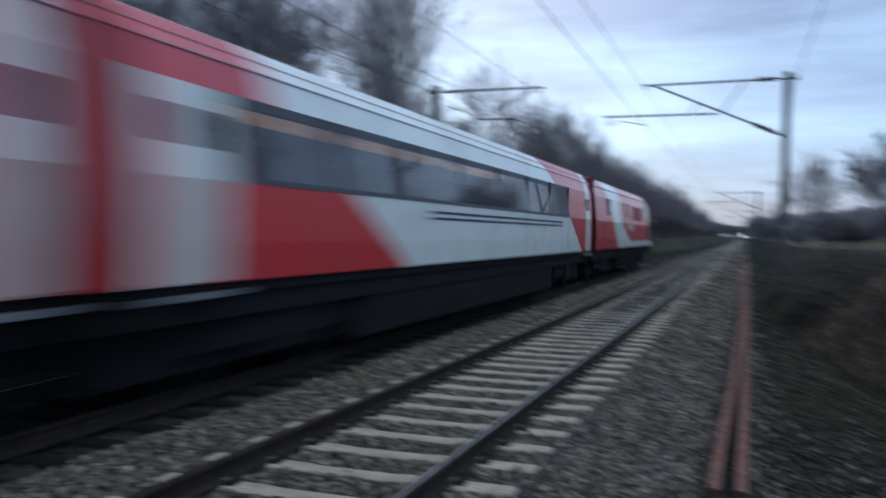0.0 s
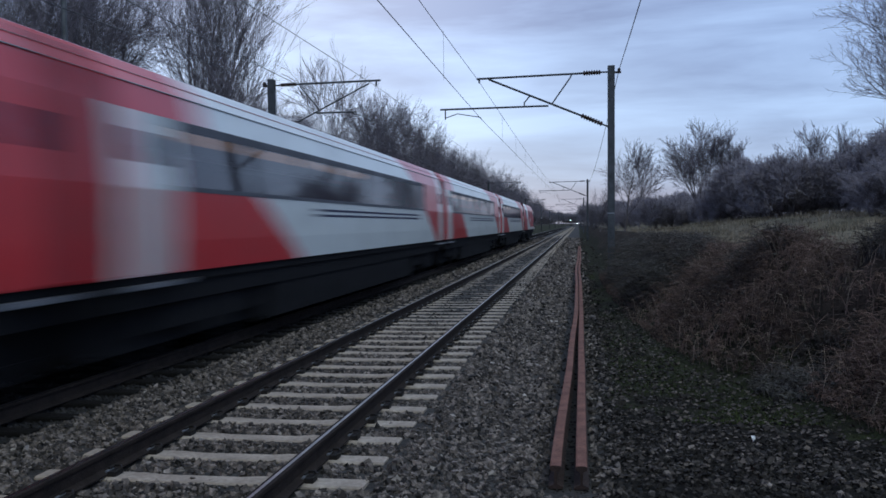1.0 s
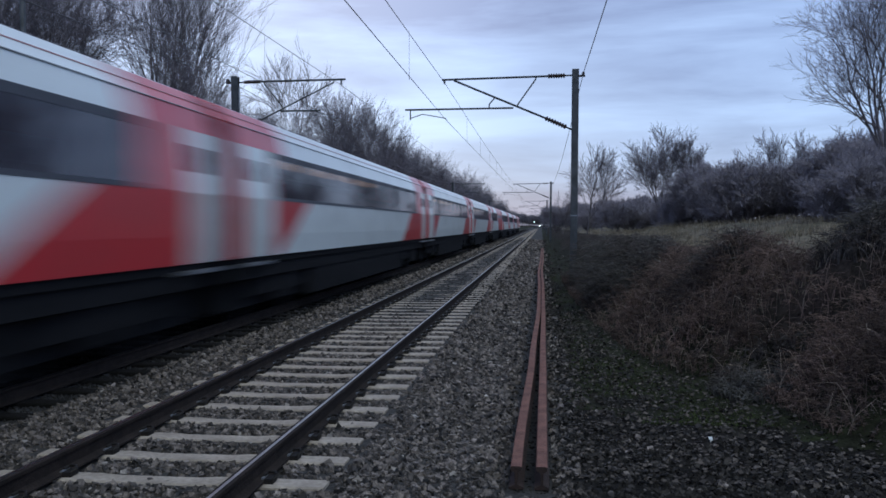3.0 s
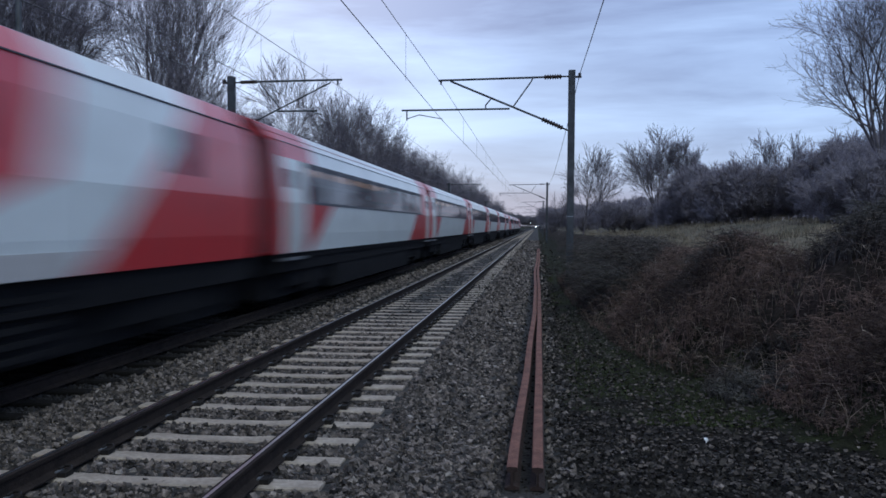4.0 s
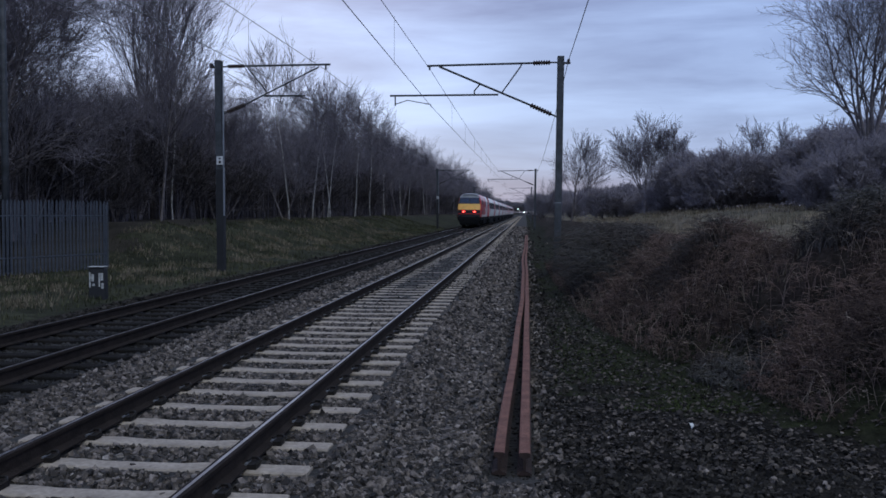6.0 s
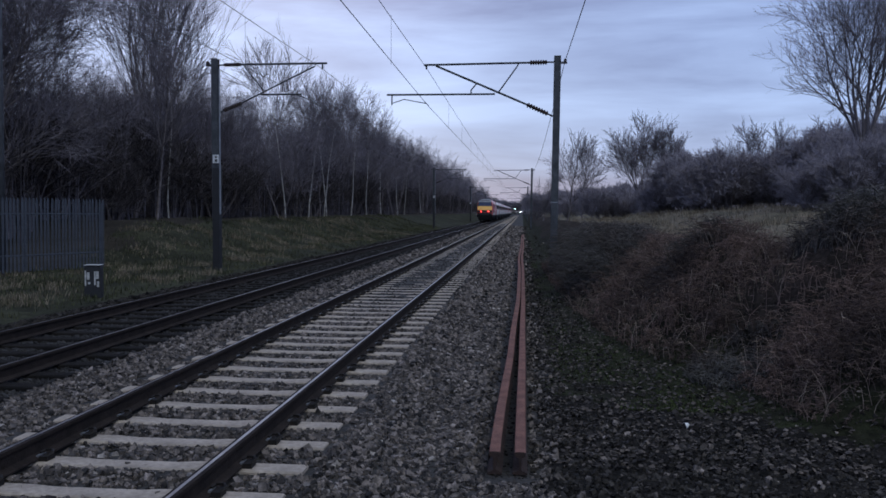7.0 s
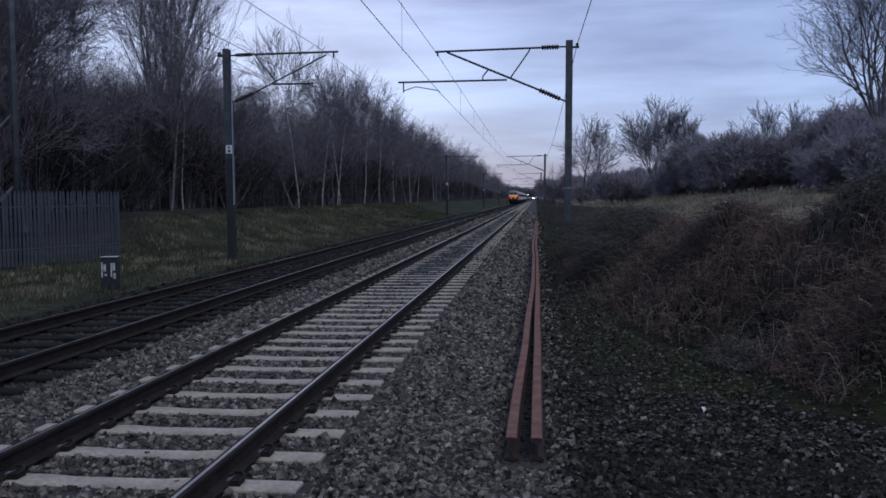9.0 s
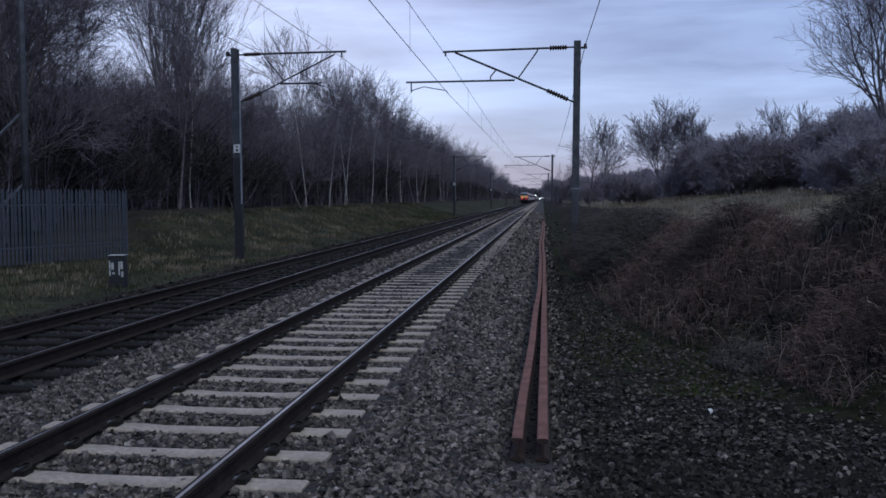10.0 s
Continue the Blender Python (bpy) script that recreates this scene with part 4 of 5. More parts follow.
    for s in (-1, 1):
        bf = Geo().tube([(s * 0.87, -0.35, 1.02), (s * 0.87, 0, 1.02)], 0.09, 12).tube([(s * 0.87, -0.40, 1.02), (s * 0.87, -0.35, 1.02)], 0.22, 16)
        part("buffer", bf, M_under, v)
    part("end_wall", Geo().box(-1.25, L - 0.25, 1.15, 1.25, L - 0.2, 3.55), M_gangway, v)
    part("gangway", Geo().box(-0.9, L - 0.2, 1.15, 0.9, L + 0.1, 3.4), M_gangway, v)
    add_bogie(v, 3.1)
    add_bogie(v, L - 3.1)
    return v


REAR, SPEED = 15.86 - 49.06 * 4.4, 49.06
train = []
rear_loco = build_loco()
train.append((rear_loco, 0.0, 0))
std, first, buffet = build_coach("standard"), build_coach("first"), build_coach("buffet")
for k in range(9):
    base = std if k < 5 else buffet if k == 5 else first
    used = base in [t[0] for t in train]
    train.append((copy_thing(base, pose(0, 0, 0)) if used else base, 19.3 + 23.29 * k, 0))
train.append((copy_thing(rear_loco, pose(0, 0, 0)), 19.3 + 23.29 * 9 + 18.6, 180))


# ---- trees ----
def grow(rng, stem, wood, twigs, p, d, length, r, level, levels, kids, spread, lift, wander, twig_r, bare=0.3):
    """One limb and, from it, its branches. The last levels go into the twig mesh."""
    segs = max(2, 6 - level * 2)
    pts, rad = [Vector(p)], [r]
    q, e = Vector(p), Vector(d)
    for i in range(segs):
        e = (e + Vector((rng.uniform(-1, 1), rng.uniform(-1, 1), rng.uniform(-1, 1) + lift)) * wander).normalized()
        q = q + e * (length / segs)
        pts.append(q.copy())
        rad.append(r * (1 - 0.75 * (i + 1) / segs))
    last = level >= levels
    if last:
        twigs.spike(pts[0], pts[-1], max(twig_r, r * 0.6))
        return
    if level >= levels - 1:
        twigs.tube(pts, [max(twig_r, v) for v in rad], 3, False)
    else:
        (stem if level == 0 else wood).tube(pts, [max(twig_r, v) for v in rad], 7 if level == 0 else 5 if level == 1 else 4, False)
    n = kids[level]
    lo = bare if level == 0 else 0.2
    for i in range(n):
        u = lo + (1 - lo) * (i + rng.random()) / n
        k = min(segs - 1, int(u * segs))
        s = pts[k].lerp(pts[k + 1], u * segs - k)
        axis = (pts[k + 1] - pts[k]).normalized()
        side = axis.cross(Vector((rng.uniform(-1, 1), rng.uniform(-1, 1), rng.uniform(-1, 1)))).normalized()
        a = spread * rng.uniform(0.6, 1.25)
        nd = axis * math.cos(a) + side * math.sin(a)
        grow(rng, stem, wood, twigs, s, nd, length * rng.uniform(0.38, 0.62) * (1.15 - 0.45 * u if level == 0 else 1), rad[k] * rng.uniform(0.4, 0.6), level + 1, levels, kids, spread, lift, wander * 1.1, twig_r)


def build_tree(seed, label, high, r, kids, spread=0.7, lift=0.35, wander=0.13, bark=None, twig_r=0.008, stems=1, name="tree", group="bare trees", lean=0.06, splay=0.46, bare=0.3, twig=None):
    rng = random.Random(seed)
    stem, wood, twigs = Geo(), Geo(), Geo()
    for s in range(stems):
        a = s * 2.4 + rng.random()
        t = lean if stems == 1 else splay * (0.35 + 0.65 * rng.random())
        d = Vector((math.cos(a) * t, math.sin(a) * t, 1)).normalized()
        grow(rng, stem, wood, twigs, (math.cos(a) * 0.12 * (stems > 1), math.sin(a) * 0.12 * (stems > 1), -0.3), d, high * rng.uniform(0.85, 1.0), r, 0, len(kids), kids, spread, lift, wander, twig_r, bare)
    t = thing(name, label, "tree" if name != "shrub" else "shrub", group)
    part("trunk", stem, bark or M_bark, t, smooth=True)
    part("branchwork", wood, M_bark, t)
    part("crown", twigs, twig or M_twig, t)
    return t


def build_spreading_tree(seed, label, high, fork, r, limbs, kids, splay, spread=0.6, lift=0.5, wander=0.13, twig_r=0.006, bark=None, group="bare trees"):
    """A short trunk that divides into arching limbs with a rounded twiggy crown."""
    rng = random.Random(seed)
    stem, wood, twigs = Geo(), Geo(), Geo()
    bend = rng.uniform(-0.06, 0.06)
    top = Vector((bend * fork, -bend * fork, fork))
    stem.tube([(0, 0, -0.4), (0, 0, 0.05), top * 0.5 + Vector((0.03, 0, 0)), top, top + Vector((0, 0, 0.25))], [r * 1.35, r * 1.15, r, r * 0.9, r * 0.5], 10)
    for k in range(limbs):
        a = k * 2.4 + rng.uniform(-0.3, 0.3)
        t = splay * (0.12 + 0.88 * ((k * 0.618) % 1.0))
        d = Vector((math.cos(a) * math.sin(t), math.sin(a) * math.sin(t), math.cos(t)))
        p = top + Vector((0, 0, 0.2)) - Vector((0, 0, fork * 0.3 * rng.random()))
        grow(rng, stem, wood, twigs, p, d, (high - fork) * (1.06 - 0.32 * t) * rng.uniform(0.85, 1.05), r * rng.uniform(0.3, 0.46), 0, len(kids), kids, spread, lift, wander, twig_r, 0.22)
    t = thing("tree", label, "tree", group)
    part("trunk", stem, bark or M_bark, t, smooth=True)
    part("branchwork", wood, M_bark, t)
    part("crown", twigs, M_twig, t)
    return t


def put(ob, x, y, s=1.0, turn=0.0, sink=0.15):
    ob.matrix_basis = pose(x, y, height(x, y) - sink, 0, 0, turn)
    ob.scale = (s, s, s)
    return ob


def put_copy(ob, x, y, s=1.0, turn=0.0, sink=0.15):
    c = copy_thing(ob, pose(x, y, height(x, y) - sink, 0, 0, turn))
    c.scale = (s, s, s)
    return c


def build_trees():
    # right-hand field
    put(build_spreading_tree(121, "large bare tree with spreading limbs above the hedge", 8.2, 2.4, 0.18, 9, (9, 7, 6, 4), 0.5, 0.6, 0.25, 0.17, 0.0045), 12.8, 33.6)
    put(build_spreading_tree(22, "bare fan-shaped tree at the field edge", 5.0, 0.9, 0.12, 7, (9, 8, 6, 3), 0.85, 0.5, 0.3, 0.13, 0.0065), 8.7, 65, 1.08)
    put(build_spreading_tree(23, "bare upright tree with dense twigs", 4.9, 2.0, 0.1, 5, (9, 7, 5, 3), 0.55, 0.5, 0.3, 0.14, 0.0065, M_birch), 10.7, 65, 1.1)
    put(build_tree(24, "small bare tree behind the hedge", 6.4, 0.12, (13, 8, 6, 4), 0.55, 0.5, 0.12, stems=2, twig_r=0.009), 19.7, 72.7)
    birch = build_tree(25, "slender bare birch with drooping twigs", 5.6, 0.08, (14, 7, 6, 4), 0.5, 0.05, 0.12, M_bark, 0.008)
    put(birch, 3.9, 76)
    put_copy(birch, 5.3, 77, 0.93, 130)
    put_copy(birch, 2.2, 92, 0.7, 40)
    # left-hand wood
    big = put(build_tree(31, "tall many-stemmed bare tree at the wood's edge", 12.2, 0.085, (13, 7, 5, 3), 0.42, 0.5, 0.10, stems=7, twig_r=0.006, splay=0.21), -19.4, 44.0, 1.0)
    kinds = [
        build_tree(41, "bare woodland tree with a tall dark trunk", 12.0, 0.13, (15, 7, 6, 4), 0.6, 0.35, 0.10, twig_r=0.008, bare=0.4, group="trees of the wood"),
        build_tree(42, "bare woodland tree with upright branches", 12.5, 0.12, (16, 7, 5, 4), 0.5, 0.5, 0.10, twig_r=0.008, bare=0.4, group="trees of the wood"),
        build_tree(43, "bare forked woodland tree", 11.0, 0.12, (13, 7, 6, 4), 0.6, 0.35, 0.12, stems=2, twig_r=0.008, bare=0.4, group="trees of the wood"),
        build_tree(44, "bare birch with a pale trunk at the wood's edge", 11.5, 0.07, (13, 7, 6, 4), 0.45, 0.3, 0.085, M_birch, 0.010, group="trees of the wood", lean=0.03, bare=0.62),
    ]
    kinds += [
        build_tree(45, "bare woodland tree with a dense twiggy crown", 11.0, 0.14, (18, 9, 8, 6), 0.62, 0.3, 0.11, twig_r=0.007, group="trees of the wood"),
        build_tree(46, "bare leaning woodland tree with a dense crown", 10.5, 0.13, (17, 9, 8, 6), 0.7, 0.25, 0.13, twig_r=0.007, stems=2, group="trees of the wood"),
    ]
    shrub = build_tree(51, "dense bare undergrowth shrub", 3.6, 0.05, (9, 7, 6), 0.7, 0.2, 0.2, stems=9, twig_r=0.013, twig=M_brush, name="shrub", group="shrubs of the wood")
    hedge = build_tree(52, "dark dense hedgerow shrub", 3.4, 0.05, (11, 8, 8, 4), 0.7, 0.25, 0.2, stems=9, twig_r=0.010, twig=M_hedge_twig_hazed, name="shrub", group="hedge shrubs")
    rng = random.Random(77)
    used = set()

    def place(i, x, y, s, turn):
        ob = kinds[i]
        if i in used:
            return put_copy(ob, x, y, s, turn)
        used.add(i)
        return put(ob, x, y, s, turn)
    def tall(y):
        return 0.8 if y < 30 else 0.6 if y < 40 else 0.58 if y < 72 else 0.75 if y < 110 else 0.8
    # pale birches along the edge
    for x, y, s in ((-15.7, 56.6, 0.79), (-16.1, 64.5, 0.72), (-15.8, 68.2, 0.7), (-15.9, 69.6, 0.74), (-15.8, 79, 0.76), (-15.9, 88, 0.75), (-16.5, 101, 0.76), (-16.1, 112, 0.72), (-17, 124, 0.75), (-16.2, 139, 0.7), (-17.4, 41.5, 0.6)):
        place(3, x, y, s, rng.uniform(0, 360))
    for x, y, i, s in ((-22.5, 33.0, 5, 0.9), (-24.5, 36.0, 4, 0.9), (-19.6, 28.0, 5, 0.84), (-18.4, 29.5, 4, 0.8)):
        place(i, x, y, s, rng.uniform(0, 360))
    for row, (x0, gap, s0) in enumerate(((-17.2, 4.2, 0.95), (-20.5, 4.6, 1.0), (-24.5, 5.2, 1.02), (-30, 6.5, 1.05), (-37, 8.0, 1.08))):
        y = 20.0 + row * 1.5
        while y < 330:
            i = rng.choice((0, 1, 2, 4) if y < 40 else (4, 5) if y < 62 and row < 4 else (0, 0, 1, 1, 2, 4, 2 if row < 2 else 5))
            x = x0 + rng.uniform(-1.3, 1.3)
            if not (row < 3 and 28.0 < y < 37):
                place(i, x, y, s0 * rng.uniform(0.88, 1.08) * tall(y), rng.uniform(0, 360))
            y += gap * rng.uniform(0.7, 1.3) * (1 + y / 160)
    for x0, gap, y0 in ((-18.5, 2.4, 18), (-22, 2.6, 16), (-27, 3.2, 16)):
        y = y0
        while y < 330:
            put_copy(shrub, x0 + rng.uniform(-1, 1), y, rng.uniform(0.7, 1.15), rng.uniform(0, 360))
            y += gap * rng.uniform(0.7, 1.3) * (1 + y / 110)
    put(shrub, -19, 20.5, 1.0)
    # thick undergrowth deep in the wood and along its far end, coloured dark for shade
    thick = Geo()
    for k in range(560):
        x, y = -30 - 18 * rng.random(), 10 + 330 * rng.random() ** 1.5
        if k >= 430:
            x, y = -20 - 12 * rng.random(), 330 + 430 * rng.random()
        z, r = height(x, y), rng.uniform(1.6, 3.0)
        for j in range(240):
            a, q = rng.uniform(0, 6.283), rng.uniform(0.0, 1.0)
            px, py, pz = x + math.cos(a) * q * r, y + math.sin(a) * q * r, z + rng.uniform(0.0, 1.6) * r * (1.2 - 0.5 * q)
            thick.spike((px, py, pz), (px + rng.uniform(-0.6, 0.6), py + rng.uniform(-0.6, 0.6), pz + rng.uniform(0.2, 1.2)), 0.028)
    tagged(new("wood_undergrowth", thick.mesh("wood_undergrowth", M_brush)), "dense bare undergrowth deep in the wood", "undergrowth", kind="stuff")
    # close-set young stems that darken the wood, its inner shade in their colour
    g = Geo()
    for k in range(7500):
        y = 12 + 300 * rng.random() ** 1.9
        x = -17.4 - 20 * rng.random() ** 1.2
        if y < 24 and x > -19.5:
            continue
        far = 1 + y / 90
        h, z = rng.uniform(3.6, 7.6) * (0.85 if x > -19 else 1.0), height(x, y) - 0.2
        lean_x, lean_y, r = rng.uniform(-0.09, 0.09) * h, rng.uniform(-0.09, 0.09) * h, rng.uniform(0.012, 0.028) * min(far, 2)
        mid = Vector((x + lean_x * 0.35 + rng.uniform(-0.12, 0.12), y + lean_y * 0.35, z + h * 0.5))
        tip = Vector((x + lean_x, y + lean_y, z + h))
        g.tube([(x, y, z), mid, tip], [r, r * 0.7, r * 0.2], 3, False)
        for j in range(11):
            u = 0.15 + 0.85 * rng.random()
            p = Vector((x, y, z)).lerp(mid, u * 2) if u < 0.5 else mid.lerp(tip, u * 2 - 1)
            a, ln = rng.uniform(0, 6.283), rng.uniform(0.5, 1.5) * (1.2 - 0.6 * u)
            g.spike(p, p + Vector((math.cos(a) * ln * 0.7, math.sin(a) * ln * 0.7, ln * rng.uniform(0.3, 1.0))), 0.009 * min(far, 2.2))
    tagged(new("young_stems", g.mesh("young_stems", M_thicket)), "close-set young stems filling the wood, its shade in their dark colour", "undergrowth", kind="stuff")
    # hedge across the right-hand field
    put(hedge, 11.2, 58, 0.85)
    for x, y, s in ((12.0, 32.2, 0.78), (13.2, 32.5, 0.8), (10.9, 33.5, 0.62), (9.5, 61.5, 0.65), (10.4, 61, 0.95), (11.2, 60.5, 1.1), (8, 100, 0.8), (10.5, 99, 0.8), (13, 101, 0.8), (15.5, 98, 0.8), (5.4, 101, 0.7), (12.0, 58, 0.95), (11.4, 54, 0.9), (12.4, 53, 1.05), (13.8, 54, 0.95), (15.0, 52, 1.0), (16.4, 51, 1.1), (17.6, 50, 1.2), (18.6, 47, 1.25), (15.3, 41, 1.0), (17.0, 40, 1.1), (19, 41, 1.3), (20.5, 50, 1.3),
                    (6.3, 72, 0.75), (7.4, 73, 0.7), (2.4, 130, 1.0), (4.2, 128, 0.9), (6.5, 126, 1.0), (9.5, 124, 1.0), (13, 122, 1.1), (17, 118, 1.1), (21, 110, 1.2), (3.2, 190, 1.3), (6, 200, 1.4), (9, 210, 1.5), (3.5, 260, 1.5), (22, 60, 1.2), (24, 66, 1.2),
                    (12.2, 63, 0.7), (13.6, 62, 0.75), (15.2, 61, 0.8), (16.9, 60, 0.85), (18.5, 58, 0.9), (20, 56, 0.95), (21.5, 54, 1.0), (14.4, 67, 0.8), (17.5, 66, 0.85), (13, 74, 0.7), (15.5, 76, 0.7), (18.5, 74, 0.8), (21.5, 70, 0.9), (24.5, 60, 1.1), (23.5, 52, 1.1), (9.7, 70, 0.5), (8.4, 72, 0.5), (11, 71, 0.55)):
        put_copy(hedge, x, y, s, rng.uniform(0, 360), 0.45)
    # woods that close the view along the line
    for k in range(60):
        y = 340 + k * 7
        put_copy(kinds[k % 3], -17 - rng.uniform(0, 14), y, rng.uniform(0.68, 0.8), rng.uniform(0, 360))
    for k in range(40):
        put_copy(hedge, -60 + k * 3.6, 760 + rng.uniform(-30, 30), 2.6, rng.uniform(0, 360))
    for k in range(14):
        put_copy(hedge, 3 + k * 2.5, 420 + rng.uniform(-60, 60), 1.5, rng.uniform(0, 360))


build_trees()


# ---- bank vegetation ----
def blades(name, label, spots, material, high, width, rng, category="grass"):
    """Bent two-piece blades in one mesh."""
    v, f = [], []
    for x, y, s in spots:
        z = height(x, y) - 0.02
        a = rng.uniform(0, 6.283)
        h, w = high * s * rng.uniform(0.5, 1.3), width * rng.uniform(0.6, 1.3)
        lx, ly = rng.uniform(-0.5, 0.5) * h, rng.uniform(-0.5, 0.5) * h
        dx, dy = math.cos(a) * w, math.sin(a) * w
        b = len(v)
        v += [(x - dx, y - dy, z), (x + dx, y + dy, z), (x + lx * 0.4 + dx * 0.6, y + ly * 0.4 + dy * 0.6, z + h * 0.6), (x + lx * 0.4 - dx * 0.6, y + ly * 0.4 - dy * 0.6, z + h * 0.6), (x + lx, y + ly, z + h * 0.9)]
        f += [(b, b + 1, b + 2, b + 3), (b + 3, b + 2, b + 4)]
    return tagged(new(name, mesh_of(name, v, f, material)), label, category, kind="stuff")


def stalks(name, label, spots, material, rng, r, category="bracken"):
    """Arching stems with side fronds."""
    g = Geo()
    for x, y, h, fronds in spots:
        z = height(x, y) - 0.03
        a = rng.uniform(0, 6.283)
        bend = rng.uniform(0.2, 1.0) * h
        pts = [Vector((x, y, z)), Vector((x + math.cos(a) * bend * 0.2, y + math.sin(a) * bend * 0.2, z + h * 0.5)), Vector((x + math.cos(a) * bend * 0.6, y + math.sin(a) * bend * 0.6, z + h * 0.85)), Vector((x + math.cos(a) * bend * 1.1, y + math.sin(a) * bend * 1.1, z + h * rng.uniform(0.6, 0.95)))]
        g.tube(pts, [r, r * 0.9, r * 0.7, r * 0.3], 3, False)
        for k in range(fronds):
            u = rng.uniform(0.3, 1.0) * 2.99
            i = int(u)
            p = pts[i].lerp(pts[i + 1], u - i)
            b = rng.uniform(0, 6.283)
            ln = h * rng.uniform(0.15, 0.4)
            g.spike(p, p + Vector((math.cos(b) * ln, math.sin(b) * ln, rng.uniform(-0.5, 0.35) * ln)), r * 0.8)
    return tagged(new(name, g.mesh(name, material)), label, category, kind="stuff")


def build_vegetation():
    rng = random.Random(9)
    # left bank turf
    sp = []
    while len(sp) < 34000:
        y = 8 + 90 * rng.random() ** 1.6
        x = -8.9 - 6.0 * rng.random()
        if rng.random() < 0.5 + noise.noise((x * 0.8, y * 0.8, 2)):
            sp.append((x, y, 1 + y / 60))
    blades("bank_grass", "rough yellow-green winter grass on the bank", sp, M_blade_green, 0.10, 0.012, rng)
    # right-hand top of bank
    sp = []
    while len(sp) < 22000:
        y = 9 + 55 * rng.random() ** 1.4
        x = bank_foot(y) + 2.6 + 14 * rng.random()
        if rng.random() < 0.5 + noise.noise((x * 0.5, y * 0.5, 5)):
            sp.append((x, y, 1 + y / 50))
    blades("field_grass", "pale tussocky winter grass above the bank", sp, M_blade, 0.17, 0.011, rng)
    # straw tussocks on both banks
    for name, label, n, place in (("bank_tussocks", "pale straw tussocks on the grassy bank", 190, lambda: (-9.3 - 5.2 * rng.random(), 16 + 55 * rng.random() ** 1.3)),
                                  ("slope_tussocks", "bleached grass tussocks at the top of the bank", 70, lambda: (3.0 + 2.6 * rng.random(), 11 + 18 * rng.random()))):
        sp = []
        for k in range(n):
            x, y = place()
            r = rng.uniform(0.12, 0.34)
            sp += [(x + rng.gauss(0, r), y + rng.gauss(0, r), rng.uniform(0.7, 1.2) * (1 + y / 80)) for j in range(70)]
        blades(name, label, sp, M_blade, 0.14, 0.008, rng)
    # moss and low green at the foot of the bank
    sp = []
    while len(sp) < 15000:
        y = 8.6 + 26 * rng.random() ** 1.8
        x = 0.35 + (bank_foot(y) + 0.5) * rng.random()
        if noise.noise((x * 1.1, y * 0.7, 8)) + 0.5 * math.exp(-((x - 1.35) ** 2 + (y - 11) ** 2 * 0.3)) > rng.uniform(-0.05, 0.5):
            sp.append((x, y, 1))
    blades("verge_moss", "low green moss and grass at the bank foot", sp, M_moss_blade, 0.05, 0.007, rng)
    # leaves and small debris strewn over the dark soil at the foot
    v, f = [], []
    for k in range(9000):
        y = 6.6 + 13 * rng.random() ** 1.5
        x = 0.3 + (bank_foot(y) + 0.9) * rng.random()
        z, a, r = height(x, y) + rng.uniform(0.004, 0.03), rng.uniform(0, 6.283), rng.uniform(0.012, 0.034)
        c, q, tilt = math.cos(a) * r, math.sin(a) * r, rng.uniform(-0.5, 0.5) * r
        b = len(v)
        v += [(x - c, y - q, z), (x + q * 0.55, y - c * 0.55, z + tilt), (x + c, y + q, z + r * rng.uniform(0, 0.5)), (x - q * 0.55, y + c * 0.55, z - tilt + r * 0.3)]
        f += [(b, b + 1, b + 2), (b, b + 2, b + 3)]
    tagged(new("fallen_leaves", mesh_of("fallen_leaves", v, f, M_leaf)), "brown fallen leaves strewn over dark soil", "leaves", kind="stuff")
    # bracken on the slope
    sp = []
    while len(sp) < 12500:
        y = 7.5 + 24 * rng.random() ** 1.4
        x = bank_foot(y) + 0.1 + 3.3 * rng.random() ** 1.15
        d = noise.noise((x * 0.5, y * 0.5, 21))
        if d > rng.uniform(-0.6, 0.15) and math.hypot(x - 2.5, (y - 10.4) * 0.7) > 0.45:
            sp.append((x, y, rng.uniform(0.14, 0.42) * (0.5 + 0.5 * smooth01(0, 0.8, x - bank_foot(y))) * (1.0 if x - bank_foot(y) < 2.4 else 0.6), 14))
    stalks("dead_bracken", "brown collapsed bracken covering the bank", sp, M_bracken, rng, 0.0042)
    sp = []
    while len(sp) < 620:
        y = 7.6 + 10 * rng.random()
        x = bank_foot(y) + 0.1 + 2.6 * rng.random()
        sp.append((x, y, rng.uniform(0.15, 0.55), 2))
    stalks("pale_stalks", "bleached dry stalks standing out of the bracken", sp, M_stalk, rng, 0.003)
    # dark bramble thickets; the last, low one is added to darken the hollow
    for cx, cy, rx, ry, n, tall in ((1.75, 19.6, 0.72, 2.3, 3000, 1.0), (1.5, 25.5, 0.6, 2.6, 1500, 0.9), (4.3, 11.2, 0.85, 1.0, 1500, 0.5), (2.75, 13.6, 0.8, 0.7, 700, 0.4), (2.55, 10.3, 0.6, 0.8, 800, 0.3)):
        sp = []
        for k in range(n):
            a, q = rng.uniform(0, 6.283), math.sqrt(rng.random())
            sp.append((cx + math.cos(a) * q * rx, cy + math.sin(a) * q * ry, rng.uniform(0.4, 1.15) * (1.15 - 0.6 * q) * tall, 8))
        stalks("bramble_thicket", "dark tangled bramble thicket on the bank", sp, M_bramble, rng, 0.006, "bramble")


build_vegetation()


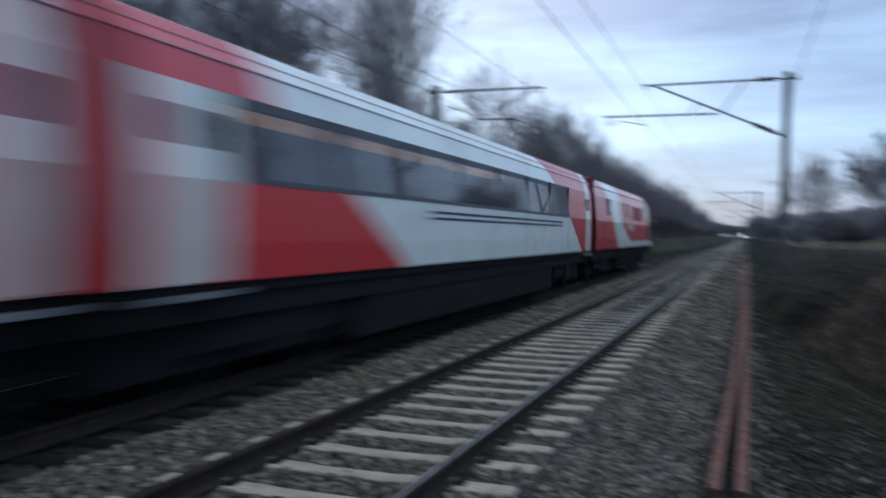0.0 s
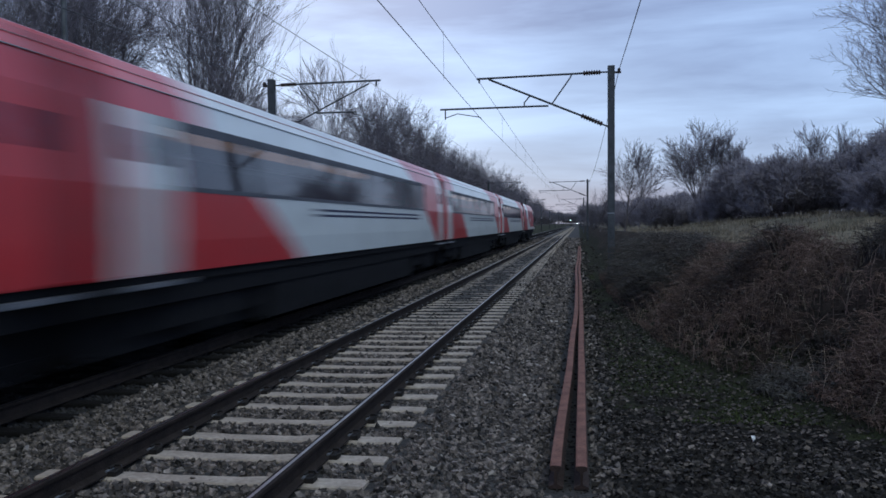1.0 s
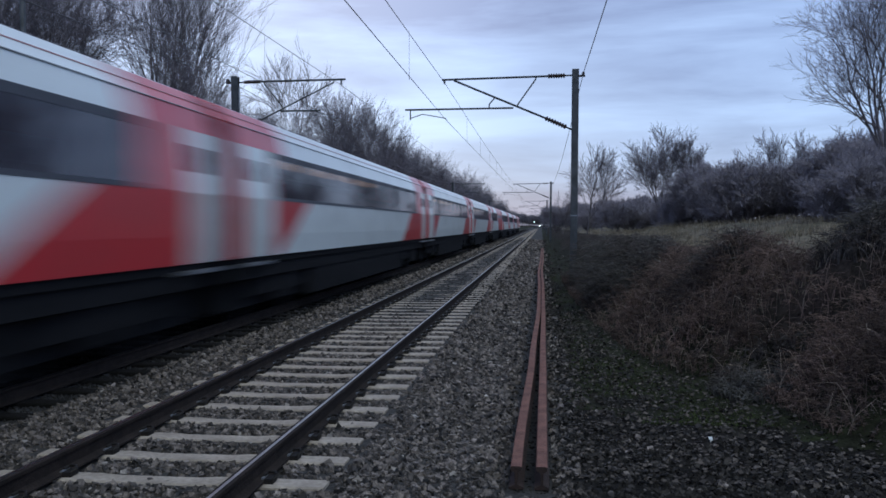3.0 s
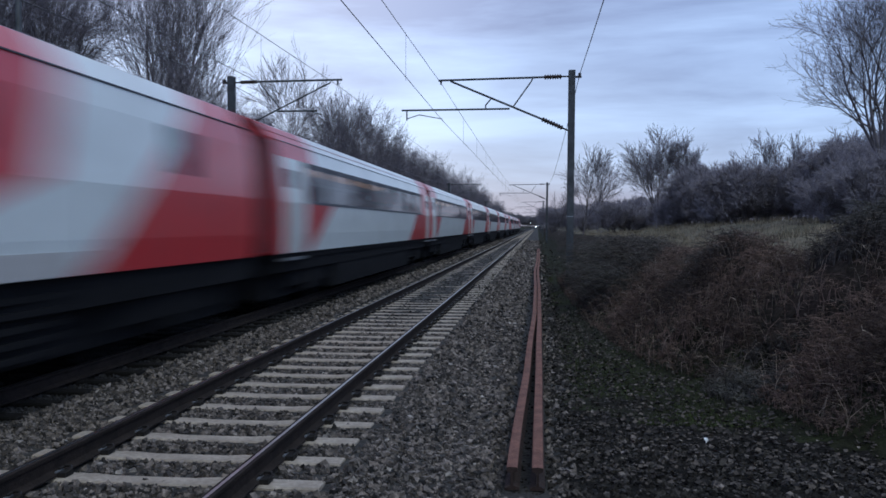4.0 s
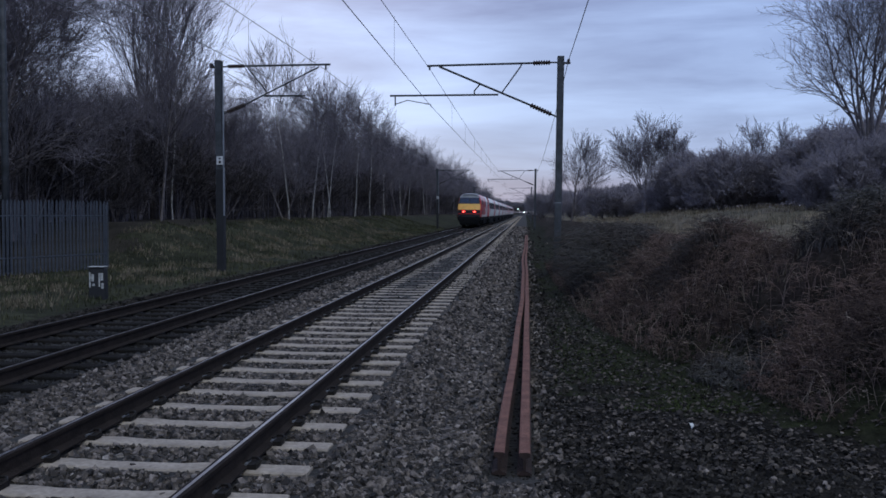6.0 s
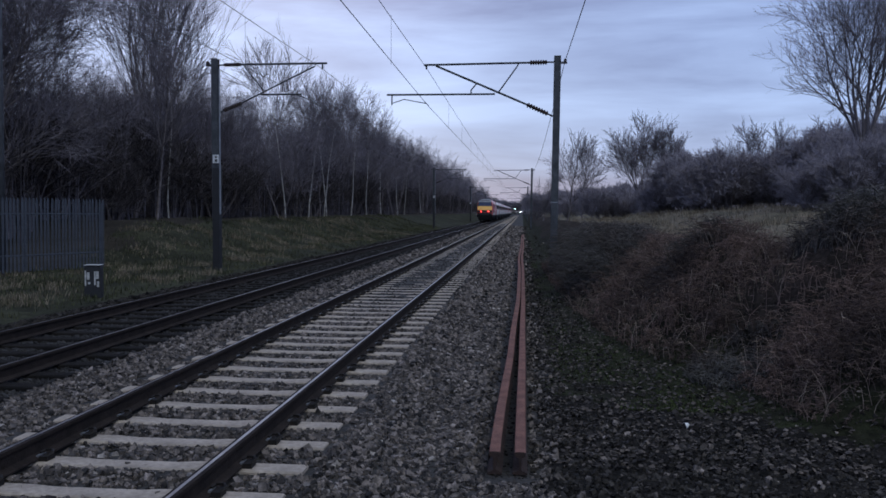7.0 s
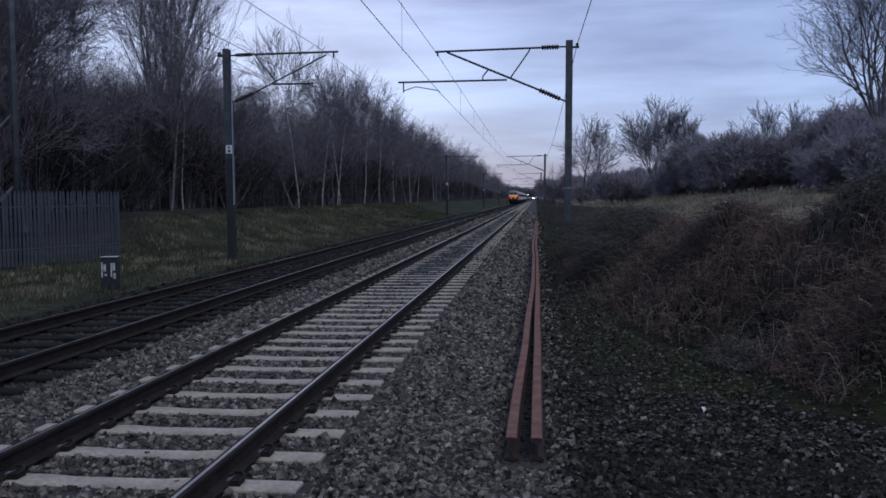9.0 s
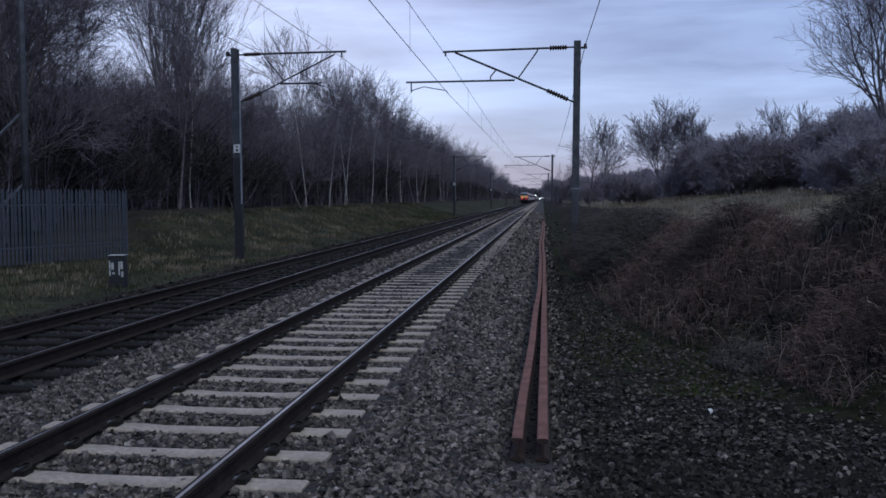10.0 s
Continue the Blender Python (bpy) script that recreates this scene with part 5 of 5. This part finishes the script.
# ---- lineside things ----
def build_fence():
    a, b = Vector((-13.2, 26.3)), Vector((-18.6, 12.8))
    n = int((b - a).length / 0.125)
    d = (b - a).normalized()
    turn = math.degrees(math.atan2(d.y, d.x))
    f = thing("palisade_fence", "dark blue-grey steel palisade fence with pointed pales", "fence")
    g = Geo()
    for x0, x1, y in ((-0.034, -0.012, 0.0), (-0.012, 0.012, -0.018), (0.012, 0.034, 0.0)):
        g.box(x0, y - 0.004, 0.0, x1, y + 0.004, 2.05)
    top = len(g.v)
    g.v += [(-0.034, 0, 2.05), (0.034, 0, 2.05), (0.0, -0.01, 2.16), (-0.034, 0.006, 2.05), (0.034, 0.006, 2.05)]
    g.f += [(top, top + 1, top + 2), (top + 4, top + 3, top + 2)]
    pale = g.mesh("pale", M_fence)
    rng = random.Random(4)
    for i in range(n):
        p = a + d * (i * 0.125)
        part("pale", pale, None, f, m=pose(p.x, p.y, -0.02 + rng.uniform(-0.01, 0.01), 0, rng.uniform(-0.6, 0.6), turn))
    for z in (0.45, 1.65):
        q0, q1 = a, b
        part("fence_rail", Geo().tube([(q0.x - 0.05, q0.y + 0.02, z), (q1.x - 0.05, q1.y + 0.02, z)], 0.028, 4), M_fence, f)
    k = 0.0
    while k < (b - a).length:
        p = a + d * k
        part("fence_post", Geo().box(p.x - 0.13, p.y - 0.03, -0.3, p.x - 0.03, p.y + 0.05, 2.0), M_fence, f)
        k += 2.75


def build_marker():
    m = thing("marker_post", "stubby black concrete marker post with flaking white panels", "marker post", m=pose(-9.35, 18.2, 0.03, 0, 0, 10))
    g = Geo()
    g.loft([[(-0.17, -0.13, -0.3), (0.17, -0.13, -0.3), (0.17, 0.13, -0.3), (-0.17, 0.13, -0.3)], [(-0.165, -0.125, 0.50), (0.165, -0.125, 0.50), (0.165, 0.125, 0.50), (-0.165, 0.125, 0.50)], [(-0.15, -0.11, 0.53), (0.15, -0.11, 0.53), (0.15, 0.11, 0.53), (-0.15, 0.11, 0.53)]])
    part("block", g, M_black, m)
    part("cap", Geo().box(-0.18, -0.14, 0.53, 0.18, 0.14, 0.552), M_black, m, "black cap")
    part("cap_edge", Geo().box(-0.178, -0.138, 0.552, 0.178, 0.138, 0.562), M_white_paint, m, "thin white painted top")
    for x0, x1, z0, z1 in ((-0.155, -0.125, 0.1, 0.44), (-0.11, -0.055, 0.24, 0.40), (-0.09, -0.04, 0.14, 0.19), (0.045, 0.075, 0.12, 0.42), (0.085, 0.14, 0.26, 0.42), (0.10, 0.15, 0.08, 0.2)):
        part("painted_mark", Geo().box(x0, -0.134, z0, x1, -0.128, z1), M_white_paint, m)


def build_pole():
    p = thing("telegraph_pole", "grey weathered pole with bracket arms behind the fence", "pole", m=pose(-15.6, 24.75, 0.0))
    part("shaft", Geo().tube([(0, 0, -0.6), (0, 0, 5), (0, 0, 11.5)], [0.11, 0.10, 0.08], 10), M_galv, p, smooth=True)
    part("bracket", Geo().tube([(-0.9, 0, 3.7), (-0.1, 0, 4.4)], 0.05, 6), M_galv_light, p)
    part("bracket", Geo().tube([(-0.9, 0, 1.55), (-0.1, 0, 2.25)], 0.05, 6), M_galv_light, p)


def build_signal():
    s = thing("colour_light_signal", "distant colour light signal with a bright lamp", "railway signal", m=pose(-4.5, 540, 0))
    part("post", Geo().tube([(0, 0, -0.2), (0, 0, 4.6)], 0.09, 8), M_galv, s)
    part("signal_head", Geo().box(-0.35, -0.1, 3.2, 0.35, 0.25, 4.9), M_black, s)
    part("lens", Geo().tube([(0, -0.16, 3.85), (0, -0.1, 3.85)], 0.2, 12), M_signal, s, "lit lens")


def build_far_train():
    v = thing("approaching_train", "far-off approaching train with bright white headlamps", "train")
    part("cab", Geo().loft([[(-1.3, 0, 0.9), (1.3, 0, 0.9), (1.3, 0, 2.2), (-1.3, 0, 2.2)], [(-1.36, 1.2, 0.9), (1.36, 1.2, 0.9), (1.2, 1.2, 3.7), (-1.2, 1.2, 3.7)], [(-1.36, 60, 0.9), (1.36, 60, 0.9), (1.2, 60, 3.7), (-1.2, 60, 3.7)]]), M_roof, v)
    part("bogie_frame", Geo().box(-1.2, 0.5, 0.0, 1.2, 58, 0.9), M_under, v)
    part("headlamp", Geo().tube([(-0.8, -0.08, 1.5), (-0.8, -0.02, 1.5)], 0.3, 12).tube([(0.8, -0.08, 1.5), (0.8, -0.02, 1.5)], 0.3, 12), M_head, v, "lit white headlamp")
    return v


def build_wrapper():
    """A crumpled paper wrapper on the soil."""
    rng = random.Random(12)
    g = Geo()
    n = 5
    g.v = [((i - 2) * 0.014 + rng.uniform(-0.004, 0.004), rng.uniform(-0.012, 0.012) + (j - 1) * 0.008, (j * 0.022) + rng.uniform(-0.005, 0.005)) for j in range(4) for i in range(n)]
    g.f = [(j * n + i, j * n + i + 1, (j + 1) * n + i + 1, (j + 1) * n + i) for j in range(3) for i in range(n - 1)]
    ob = new("paper_wrapper", g.mesh("paper_wrapper", M_scrap_white))
    solid = ob.modifiers.new("thickness", 'SOLIDIFY')
    solid.thickness = 0.002
    ob.matrix_basis = pose(1.52, 7.92, height(1.52, 7.92) + 0.003, -20, 0, 15)
    ob.scale = (0.6, 0.7, 0.8)
    tagged(ob, "crumpled white paper wrapper lying on dark soil", "litter")


build_wrapper()
build_fence()
build_marker()
build_pole()
build_signal()
far_train = build_far_train()
build_stones()


# ---- what moves ----
def motions():
    for ob, offset, turn in train:
        walk(ob, [(t, pose(T2, REAR + offset + SPEED * t, 0.17, 0, 0, turn)) for t in (0.0, 2.5, 5.0, 7.5, 10.0)])
    walk(far_train, [(t, pose(T1, 957 + 40 * (10 - t), 0.17)) for t in (0.0, 5.0, 10.0)])


motions()
